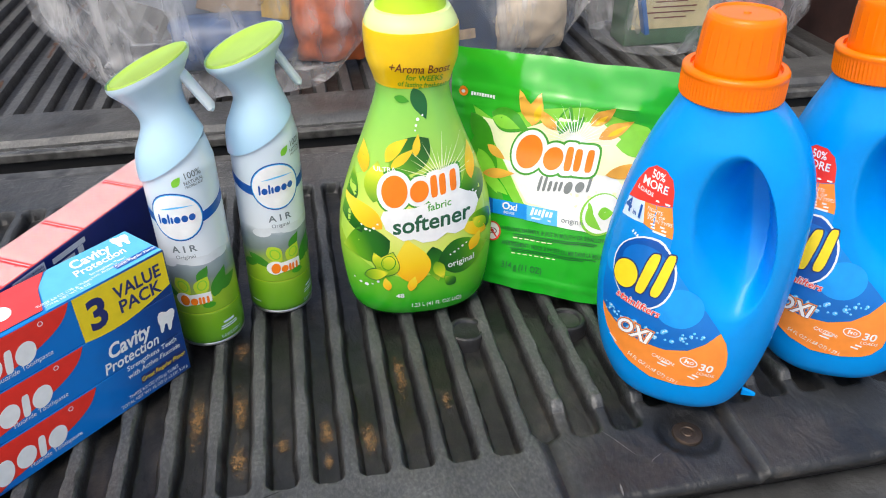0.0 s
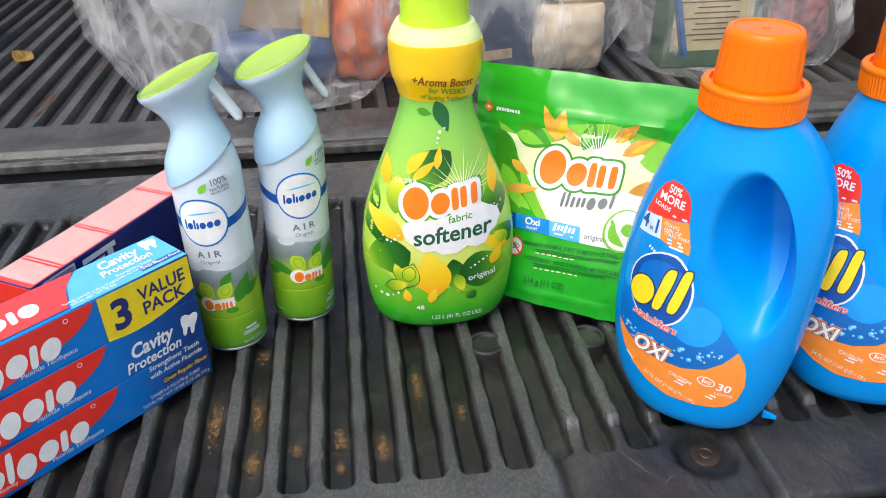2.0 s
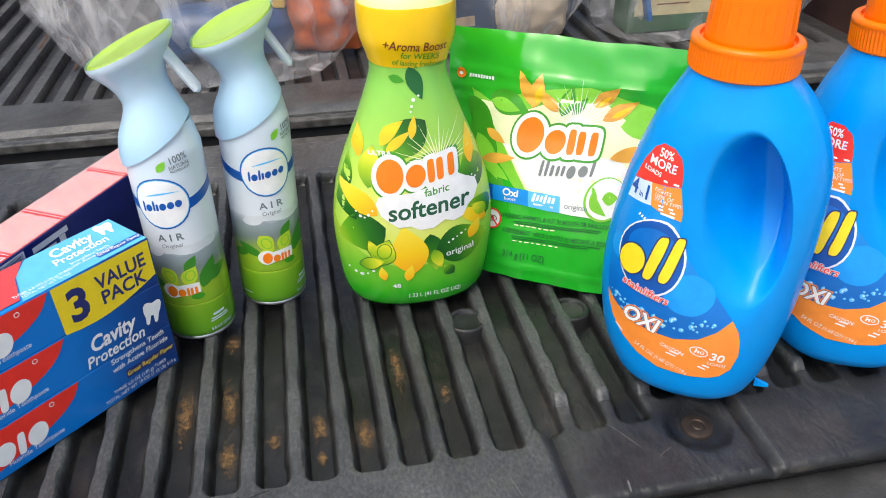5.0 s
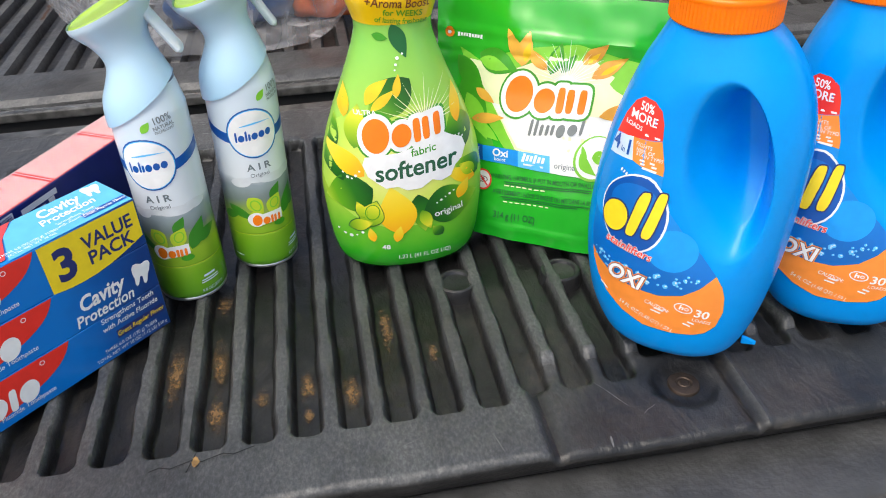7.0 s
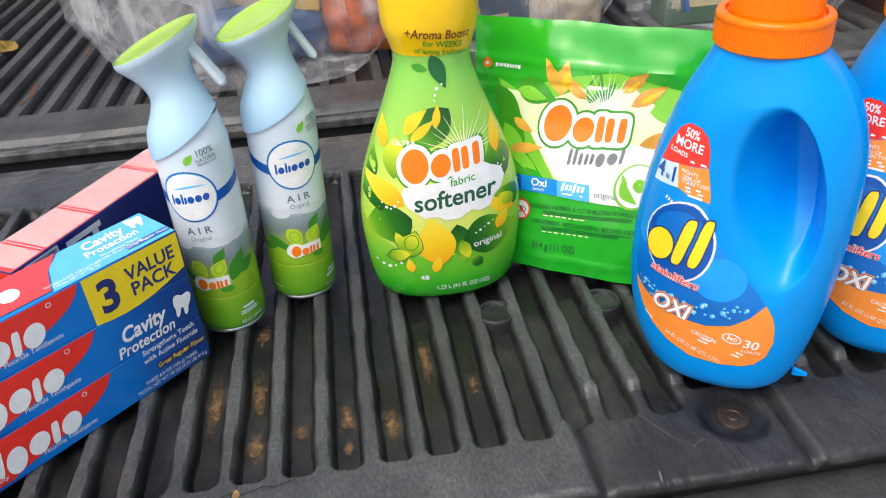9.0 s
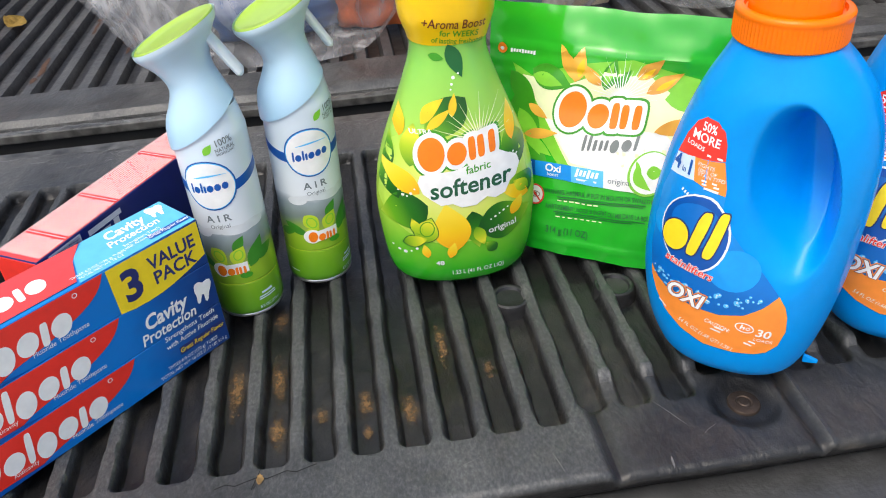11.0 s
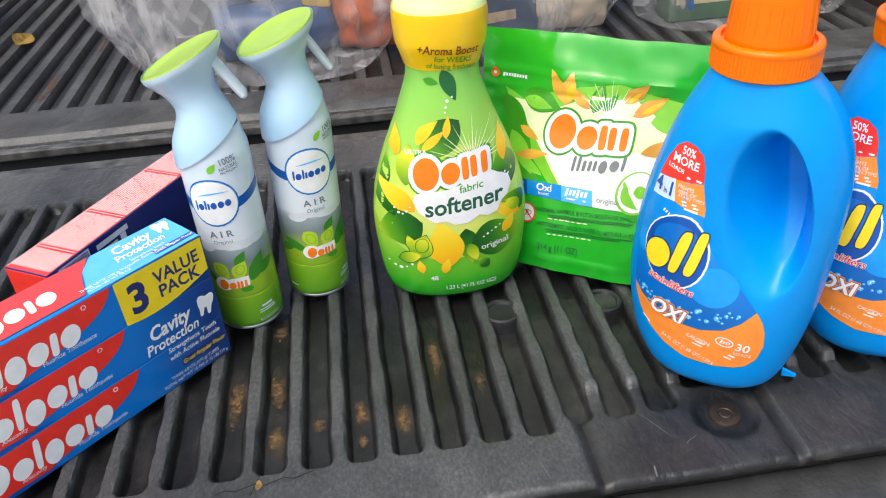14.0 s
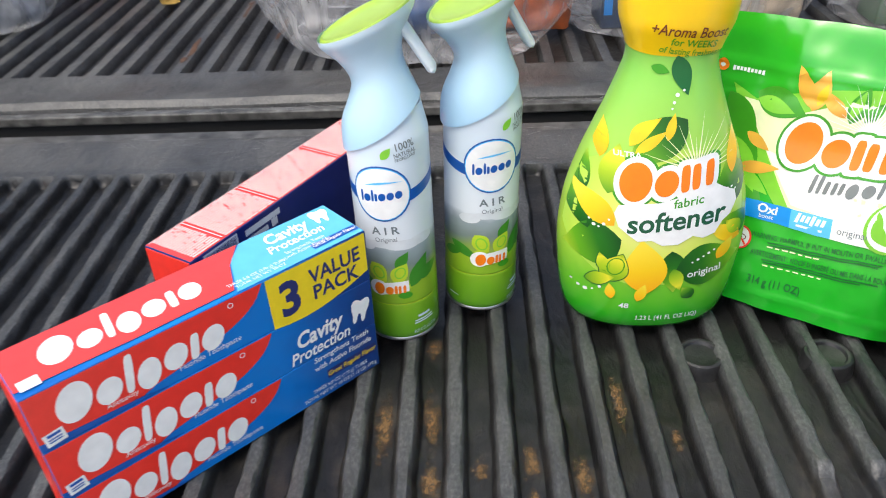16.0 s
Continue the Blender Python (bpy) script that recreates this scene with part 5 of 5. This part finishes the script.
lid2 = over(stick("lid_panel", flat([bar((PL / 2, W2 / 2), PL - 0.001, W2 - 0.001)]), face, LID_RED, pack_2, 0.0003, cut=0), 0.1085)
rng = random.Random(2)
rows = []
for a, b in ((0.004, 0.028), (0.032, 0.080), (0.084, 0.150), (0.154, 0.208)):
    for k in range(16):
        v, u = 0.0025 + k * 0.0023, a
        while u < b - 0.002:
            run = min(b - u, rng.uniform(0.006, 0.030))
            rows.append(bar((u + run / 2, v), run - 0.0012, 0.0013))
            u += run
over(stick("facts_print", flat(rows), face, ink("pink small print", (0.88, 0.70, 0.66)), lid2, 0.0005, cut=0), 0.1085)
over(stick("facts_lines", flat([bar((0.030, W2 / 2), 0.0006, W2 - 0.004), bar((0.082, W2 / 2), 0.0006, W2 - 0.004), bar((0.152, W2 / 2), 0.0006, W2 - 0.004), bar((PL / 2, W2 - 0.0015), PL - 0.004, 0.0005)]), face, WHITE, lid2, 0.0006, cut=0), 0.1085)
code = stick("barcode", flat([bar((0.0250, 0.1005), 0.030, 0.013)]), face, WHITE, pack_2, 0.0003, cut=0)
stick("barcode_bars", flat([bar((0.0115 + 0.00095 * k, 0.1010), 0.0003 + 0.0003 * rng.random(), 0.0095) for k in range(29)]), face, INK_NAVY, code, 0.0005, cut=0)
stick("smart_label", flat([bar((0.064, 0.1020), 0.034, 0.0045), bar((0.058, 0.0960), 0.020, 0.0035), bar((0.0745, 0.0965), 0.006, 0.006)]), face, WHITE, pack_2, 0.0003, cut=0)
part("end_panel", boxed(-0.0006, 0.0002, 0.001, W2 - 0.001, 0.001, 0.1075, bevel=0.0002), RED, pack_2, "red printed end flaps")
shapes, w = mark_shapes(names, (0, 0), 0.016, 0, 0.12, 0.055)
for p in shapes:
    ob = stick("brand_mark", flat(p), face, WHITE, pack_2, 0.0005, cut=0)
    ob.matrix_local = pose(-0.0006, 0.018, 0.055, 0, -90, -90)


# ---------------------------------------------------------------- wear on the tailgate
STAIN_BED = mat("orange rust streak", (0.085, 0.043, 0.024), 0.75, vary=0.5, scale=200, detail=8)
SCRATCH = mat("pale scratch", (0.28, 0.28, 0.27), 0.6, vary=0.3, scale=200)


def ragged(cx, cy, w, h, seed, n=22):
    rng = random.Random(seed)
    return [(cx + w * (0.55 + 0.45 * rng.random()) * math.cos(2 * math.pi * k / n), cy + h * (0.5 + 0.5 * rng.random()) * math.sin(2 * math.pi * k / n)) for k in range(n)]


def lay(name, polys, z, material, parent, label="", rough=0.0):
    bm = flat(polys)
    for k, v in enumerate(bm.verts):
        v.co.z = z + 0.000004 * (k // 6)
    ob = part(name, bm, material, parent, label)
    return ob


def stain_material():
    """Sandy rust, speckled and thinning out to the edge of its patch."""
    m = mat("sandy rust stain", (0.165, 0.098, 0.040), 0.8, vary=0.6, scale=9, bump=0.3, bump_scale=14, detail=8)
    nt = m.node_tree
    tc = nt.nodes.new("ShaderNodeTexCoord")
    ln = nt.nodes.new("ShaderNodeVectorMath")
    ln.operation = "LENGTH"
    nt.links.new(tc.outputs["Object"], ln.inputs[0])
    geo = nt.nodes.new("ShaderNodeNewGeometry")
    no = nt.nodes.new("ShaderNodeTexNoise")
    no.inputs["Scale"].default_value, no.inputs["Detail"].default_value, no.inputs["Roughness"].default_value = 230, 8, 0.75
    nt.links.new(geo.outputs["Position"], no.inputs["Vector"])
    ma = nt.nodes.new("ShaderNodeMath")
    ma.operation = "MULTIPLY_ADD"
    ma.inputs[1].default_value = -0.32
    nt.links.new(ln.outputs["Value"], ma.inputs[0])
    nt.links.new(no.outputs["Fac"], ma.inputs[2])
    mr = nt.nodes.new("ShaderNodeMapRange")
    mr.inputs["From Min"].default_value, mr.inputs["From Max"].default_value = 0.30, 0.46
    mr.inputs["To Max"].default_value = 0.8
    nt.links.new(ma.outputs[0], mr.inputs["Value"])
    nt.links.new(mr.outputs[0], nt.nodes["Principled BSDF"].inputs["Alpha"])
    return m


STAIN = stain_material()
for x, y, w, h in ((0.000, 0.008, 0.0072, 0.024), (-0.0985, 0.056, 0.0070, 0.034), (-0.131, 0.050, 0.0072, 0.040), (-0.099, 0.128, 0.0066, 0.016), (-0.032, 0.021, 0.0062, 0.022), (-0.066, 0.014, 0.0062, 0.012), (0.026, 0.070, 0.0050, 0.034), (-0.099, 0.006, 0.0066, 0.020), (-0.036, -0.006, 0.004, 0.012), (0.058, 0.036, 0.004, 0.014)):
    gx = FIRST + PITCH * (math.floor((x - FIRST) / PITCH) + 0.5)
    ob = part("rust_stain", flat([ragged(0, 0, 1, 1, int(900 + x * 1000), 26)]), STAIN, tailgate, "sandy rust stain in a groove")
    ob.location, ob.scale = (gx, y, -0.0115), (w * 1.3, h * 1.1, 1)
crack = [(-0.135 + 0.0065 * k, -0.0470 + 0.0016 * math.sin(k * 2.1) + 0.0007 * k) for k in range(11)]
polys = [[(x0, y0 - 0.0004), (x1, y1 - 0.0004), (x1, y1 + 0.0004), (x0, y0 + 0.0004)] for (x0, y0), (x1, y1) in zip(crack, crack[1:])]
polys += [[(-0.112, -0.052), (-0.1112, -0.052), (-0.106, -0.036), (-0.1065, -0.036)]]
lay("crack", polys, 0.0010, DARK, tailgate, "thin crack in the liner")
lay("torn_patch", [ragged(-0.1065, -0.0445, 0.0032, 0.0046, 77)], 0.0012, mat("torn yellowed plastic", (0.22, 0.13, 0.045), 0.8, vary=0.6, scale=300), tailgate)
rng = random.Random(11)


def scratches(count, x0, x1, y0, y1, longest):
    out = []
    for _ in range(count):
        x, y = rng.uniform(x0, x1), y0 + (y1 - y0) * rng.random()
        a, l, w = rng.gauss(0, 0.5), rng.uniform(0.2, 1) * longest, rng.uniform(0.0002, 0.0007)
        out.append(bar((x, y), l, w, math.degrees(a)))
    return out


def draped(x0, y0, x1, y1, w, name, material, label=""):
    """A thin mark that follows the moulded surface."""
    n = 14
    nx, ny = -(y1 - y0), x1 - x0
    l = math.hypot(nx, ny)
    grid = []
    for k in range(n + 1):
        t = k / n
        half = w / 2 * (0.35 + 0.65 * math.sin(math.pi * t)) / l
        x, y = x0 + (x1 - x0) * t, y0 + (y1 - y0) * t + 0.0006 * math.sin(5 * t)
        grid.append([(x + q * nx * half, y + q * ny * half, liner_height(x + q * nx * half, y + q * ny * half) + 0.0003) for q in (-1, 1)])
    return part(name, sheet(grid), material, tailgate, label)


DULL_SCRATCH = mat("dull scratch", (0.14, 0.14, 0.138), 0.6, vary=0.4, scale=200)
for x0, y0, x1, y1, w in ((0.162, -0.021, 0.179, -0.048, 0.0006), (0.158, -0.071, 0.1565, -0.080, 0.0014), (0.186, -0.058, 0.197, -0.050, 0.0005), (0.082, -0.058, 0.086, -0.074, 0.0006), (0.252, -0.052, 0.256, -0.070, 0.0006), (-0.060, -0.050, -0.048, -0.058, 0.0004), (0.020, -0.060, 0.036, -0.052, 0.0004)):
    draped(x0, y0, x1, y1, w, "scratch", DULL_SCRATCH, "dull grey scratch in the plastic")
tagged(lay("scratches", scratches(170, XL + 0.1, 0.5, 0.446, 0.474, 0.02) + scratches(60, XL + 0.1, 0.5, 0.40, 0.45, 0.014), 0.0010, SCRATCH, tailgate), kind="stuff")
tagged(lay("scratches", scratches(160, XL + 0.1, 0.6, 0.538, 0.548, 0.03), 0.0024, SCRATCH, bed), kind="stuff")
for i in range(11):
    rng = random.Random(300 + i)
    x, y = -0.46 + 0.22 * rng.random(), 0.72 + 0.45 * rng.random()
    x = BF + BP * round((x - BF) / BP)
    lay("rust_streak", [ragged(x + rng.uniform(-0.003, 0.003), y + 0.03 * k, rng.uniform(0.002, 0.0055), rng.uniform(0.01, 0.035), 40 * i + k, 14) for k in range(3)], 0.0009 + 0.00005 * i, STAIN_BED, bed, "orange rust streak on the bed floor")

# ---------------------------------------------------------------- dry leaf on the bed floor
bm = bmesh.new()
outline = leaf((0, 0), 0.055, 0.034, 0, 8)
ring_v = [bm.verts.new((x, y, 0.004 + 0.006 * abs(noise.noise(Vector((x * 60, y * 60, 3)))) + 0.25 * abs(y))) for x, y in outline]
mid = bm.verts.new((0, 0, 0.003))
for a, b in zip(ring_v, ring_v[1:] + ring_v[:1]):
    bm.faces.new((a, b, mid))
bmesh.ops.solidify(bm, geom=bm.faces[:], thickness=0.0008)
dry = part("dry_leaf", bm, mat("dry yellow leaf", (0.50, 0.33, 0.08), 0.8, vary=0.3, scale=150), None)
tagged(dry, "small curled dry yellow leaf on the bed floor", "leaf")
dry.matrix_world = pose(-0.566, 1.0, 0.0, 25, 0, 80)

# ---------------------------------------------------------------- gravel
bm = bmesh.new()
rng = random.Random(8)
for _ in range(900):
    x, y, r = rng.uniform(0.2, 1.6), rng.uniform(-0.2, 0.9), rng.uniform(0.006, 0.02)
    m = Matrix.Translation((x, y, -0.85 + r * 0.4)) @ Euler((rng.random() * 6, rng.random() * 6, rng.random() * 6)).to_matrix().to_4x4() @ Matrix.Diagonal((r, r * rng.uniform(0.6, 1), r * rng.uniform(0.4, 0.8), 1))
    bmesh.ops.create_icosphere(bm, subdivisions=1, radius=1, matrix=m)
tagged(part("gravel", bm, mat("pale stones", (0.42, 0.40, 0.36), 0.85, vary=0.4, scale=30, bump=0.3), None), "loose pale gravel stones on the ground", "gravel", kind="stuff")


# ---------------------------------------------------------------- shopping in the bed
def film_material():
    m = mat("thin cloudy plastic film", (0.72, 0.72, 0.73), 0.14, vary=0.1)
    nt = m.node_tree
    b = nt.nodes["Principled BSDF"]
    geo = nt.nodes.new("ShaderNodeNewGeometry")
    mp = nt.nodes.new("ShaderNodeMapping")
    mp.inputs["Scale"].default_value = (1.0, 1.0, 0.35)
    mp.inputs["Rotation"].default_value = (0.0, 0.35, 0.2)
    no = nt.nodes.new("ShaderNodeTexNoise")
    no.inputs["Scale"].default_value, no.inputs["Detail"].default_value, no.inputs["Distortion"].default_value = 15, 8, 1.2
    nt.links.new(geo.outputs["Position"], mp.inputs[0])
    nt.links.new(mp.outputs[0], no.inputs["Vector"])
    mr = nt.nodes.new("ShaderNodeMapRange")
    mr.inputs["From Min"].default_value, mr.inputs["From Max"].default_value = 0.46, 0.72
    mr.inputs["To Min"].default_value, mr.inputs["To Max"].default_value = 0.16, 0.74
    nt.links.new(no.outputs["Fac"], mr.inputs["Value"])
    nt.links.new(mr.outputs[0], b.inputs["Alpha"])
    bp = nt.nodes.new("ShaderNodeBump")
    bp.inputs["Strength"].default_value, bp.inputs["Distance"].default_value = 0.6, 0.012
    nt.links.new(no.outputs["Fac"], bp.inputs["Height"])
    nt.links.new(bp.outputs[0], b.inputs["Normal"])
    return m


FILM = film_material()


def crumple(p, seed, amp):
    a = noise.noise(Vector((p[0] * 9 + seed, p[1] * 9, p[2] * 5)))
    b = 1 - 2 * abs(noise.noise(Vector((p[0] * 17 + seed, p[1] * 17 + 3, p[2] * 7 + p[0] * 10))))
    c = 1 - 2 * abs(noise.noise(Vector((p[0] * 40, p[1] * 40 + seed, p[2] * 22 - p[0] * 25))))
    return amp * (1.3 * a + 0.75 * b + 0.22 * c)


def carrier_bag(m, rx, ry, h, seed, label, amp=0.022):
    top = empty("carrier_bag", m, label, "plastic bag", "plastic carrier bags")
    rows = []
    N, R = 84, 54
    for j in range(R + 1):
        t = j / R
        s = min(1, 0.80 + 0.30 * math.sin(min(1, t * 1.8) * math.pi / 2)) * (1 - 0.55 * max(0, t - 0.72) ** 1.2 / 0.22)
        z = 0.003 + h * t
        row = []
        for i in range(N):
            a = 2 * math.pi * i / N
            c, q = math.cos(a), math.sin(a)
            x, y = rx * s * math.copysign(abs(c) ** 0.75, c), ry * s * math.copysign(abs(q) ** 0.75, q)
            d = crumple((x, y, z), seed, amp) * min(1, t * 5 + 0.25)
            l = math.hypot(x, y) + 1e-6
            row.append((x + x / l * d, y + y / l * d, max(0.002, z + 0.35 * d * min(1, t * 4))))
        rows.append(row)
    part("film", loft(rows), FILM, top, "thin crumpled translucent film", smooth=True)
    rows = []
    for k in range(15):
        t = k / 14
        a = math.pi * t
        cx, cz = rx * 0.35 * math.cos(a), h * 0.98 + 0.10 * math.sin(a)
        rows.append([(cx + 0.006 * math.cos(b), 0.035 * math.sin(b) + 0.01 * math.sin(5 * t), cz + 0.006 * math.cos(b) + 0.004 * math.sin(9 * t + b)) for b in [2 * math.pi * i / 14 for i in range(14)]])
    part("handle", loft(rows), FILM, top, smooth=True)
    return top


carrier_bag(pose(-0.140, 0.825, 0.0, 0, 0, -12), 0.225, 0.185, 0.34, 1.3, "crumpled translucent carrier bag full of groceries on the bed")
carrier_bag(pose(0.245, 0.855, 0.0, 0, 0, -4), 0.195, 0.155, 0.36, 5.1, "clear carrier bag with a dark blue box inside")
carrier_bag(pose(0.560, 0.815, 0.0, 0, 0, 6), 0.115, 0.120, 0.34, 8.7, "clear carrier bag with a yellow label box inside")
carrier_bag(pose(0.735, 0.815, 0.0, 0, 0, 0), 0.070, 0.085, 0.30, 3.4, "small clear carrier bag by the bed wall")
carrier_bag(pose(-0.850, 0.930, 0.0, 0, 0, 20), 0.125, 0.125, 0.26, 12.2, "knotted grey translucent carrier bag on the bed floor", amp=0.03)


def grocery(name, m, w, d, h, material, label, category, bevel=0.003):
    ob = empty(name, m, label, category)
    part("body", boxed(-w / 2, w / 2, -d / 2, d / 2, 0, h, bevel=bevel), material, ob)
    return ob


def packet(name, m, w, d, h, material, label, seed):
    """A soft pillow packet."""
    ob = empty(name, m, label, "packet")
    rows = []
    for j in range(15):
        t = j / 14
        f = math.sin(math.pi * min(1, max(0, 0.04 + 0.92 * t))) ** 0.45
        rows.append([(w / 2 * math.cos(a) * (0.9 + 0.1 * f) + 0.006 * noise.noise(Vector((a, t * 4, seed))), d / 2 * f * math.sin(a) + 0.008 * noise.noise(Vector((a * 2, t * 5, seed + 3))), h * t) for a in [2 * math.pi * i / 28 for i in range(28)]])
    part("body", loft(rows), material, ob, smooth=True)
    return ob


def print_on(ob, name, polys, y, material):
    return stick(name, flat(polys), lambda u, v: y, material, ob, 0.0006, cut=0)


g = grocery("grocery_box", pose(0.205, 0.820, 0.004, 0, 0, 3), 0.170, 0.07, 0.30, mat("dark navy box", (0.012, 0.035, 0.085), 0.4, vary=0.3, scale=30), "dark navy box inside a clear bag", "box")
print_on(g, "text_bars", [bar((-0.035, 0.205 - 0.008 * k), 0.07 - 0.012 * (k % 2), 0.003) for k in range(5)], -0.035, PALE)
print_on(g, "picture_print", [disc((-0.015, 0.040), 0.018, 0.026), bar((0.01, 0.028), 0.075, 0.016, 4)], -0.035, mat("tan picture print", (0.42, 0.30, 0.18), 0.5, vary=0.3, scale=60))
print_on(g, "side_print", [bar((-0.076, 0.12), 0.012, 0.20)], -0.035, MID_BLUE)
packet("bread_packet", pose(0.345, 0.795, 0.006, 0, 0, -8), 0.115, 0.08, 0.10, mat("cream bread packet", (0.62, 0.50, 0.36), 0.5, vary=0.25, scale=25), "soft cream packet inside a clear bag", 2)
packet("bread_packet", pose(0.350, 0.815, 0.105, 0, 12, 10), 0.12, 0.08, 0.11, mat("yellow white packet", (0.66, 0.55, 0.30), 0.4, vary=0.4, scale=22), "soft yellow and white packet inside a clear bag", 6)
g = grocery("grocery_box", pose(0.570, 0.790, 0.004, 0, 0, 0), 0.150, 0.06, 0.26, mat("green box", (0.055, 0.13, 0.06), 0.4, vary=0.2, scale=40), "green box with a yellow recipe label", "box")
lab = print_on(g, "recipe_label", [bar((0, 0.085), 0.130, 0.115)], -0.030, mat("pale yellow label", (0.62, 0.52, 0.27), 0.5, vary=0.1, scale=60))
print_on(g, "label_strip", [bar((0, 0.151), 0.146, 0.014)], -0.030, RED)
print_on(g, "text_bars", [bar((-0.008 + 0.006 * ((k * 7) % 3), 0.130 - 0.0085 * k), 0.095 - 0.02 * ((k * 5) % 3), 0.0022) for k in range(11)], -0.0312, BROWN)
straw = empty("blue_stick", look((0.515, 0.728, 0.035), (0.460, 0.728, 0.25)), "blue plastic stick inside a clear bag", "stick")
bm = boxed(-0.009, 0.009, -0.004, 0.004, -0.24, 0.0, bevel=0.002)
part("body", bm, mat("blue plastic", (0.02, 0.12, 0.36), 0.35, vary=0.1), straw)
packet("snack_packet", pose(0.735, 0.80, 0.006, 0, 0, 0), 0.10, 0.08, 0.12, mat("red blue packet", (0.35, 0.12, 0.14), 0.35, vary=0.9, scale=45), "small red and blue snack packet in a bag", 4)

g = grocery("grocery_box", pose(-0.115, 0.860, 0.075, 8, 14, -14), 0.150, 0.07, 0.15, mat("tan cardboard", (0.44, 0.31, 0.20), 0.7, vary=0.12, scale=40), "tan cardboard box inside a carrier bag", "box")
packet("paper_pack", pose(-0.235, 0.870, 0.085, 0, 20, -10), 0.17, 0.09, 0.17, mat("white and blue pack", (0.66, 0.68, 0.72), 0.35, vary=0.15, scale=20), "white and blue wrapped paper pack in a bag", 9)
packet("navy_packet", pose(-0.115, 0.800, 0.006, 0, 0, 6), 0.19, 0.11, 0.075, mat("deep blue packet", (0.025, 0.07, 0.19), 0.35, vary=0.4, scale=25), "deep blue packet at the bottom of a bag", 12)
g = grocery("grocery_box", pose(-0.050, 0.800, 0.075, 0, 4, -8), 0.042, 0.04, 0.20, mat("amber box", (0.55, 0.33, 0.05), 0.4, vary=0.2, scale=50), "slim amber box with a red band in a bag", "box")
print_on(g, "brand_band", [bar((0, 0.092), 0.0405, 0.036)], -0.0200, mat("brick red band", (0.38, 0.045, 0.025), 0.4, vary=0.1))
print_on(g, "brand_mark", [bar((-0.006, 0.092), 0.014, 0.018), bar((0.008, 0.092), 0.006, 0.018)], -0.0204, WHITE)
packet("orange_packet", pose(0.025, 0.800, 0.005, 0, 0, -6), 0.115, 0.08, 0.125, mat("orange snack packet", (0.55, 0.13, 0.04), 0.35, vary=0.5, scale=28), "orange snack packet seen through a carrier bag", 15)
packet("dark_packet", pose(0.005, 0.870, 0.10, 0, -10, 0), 0.14, 0.08, 0.16, mat("dark slate packet", (0.06, 0.075, 0.10), 0.4, vary=0.5, scale=30), "dark slate packet inside a carrier bag", 21)
packet("pale_packet", pose(-0.03, 0.92, 0.16, 0, 10, 8), 0.20, 0.09, 0.15, mat("pale grey packet", (0.50, 0.50, 0.52), 0.4, vary=0.3, scale=30), "pale grey packet inside a carrier bag", 25)
packet("white_packet", pose(-0.85, 0.93, 0.006, 0, 0, 15), 0.17, 0.14, 0.15, mat("grey white packet", (0.42, 0.42, 0.43), 0.4, vary=0.4, scale=25), "grey white packet inside a knotted bag", 31)
g = grocery("grocery_box", pose(-0.712, 1.120, 0.002, 0, 0, 12), 0.115, 0.09, 0.105, mat("dark red box", (0.20, 0.028, 0.026), 0.3, vary=0.25, scale=40), "dark red box in clear film on the bed floor", "box")
print_on(g, "picture_print", [bar((0.005, 0.092), 0.09, 0.018)], -0.045, AMBER)
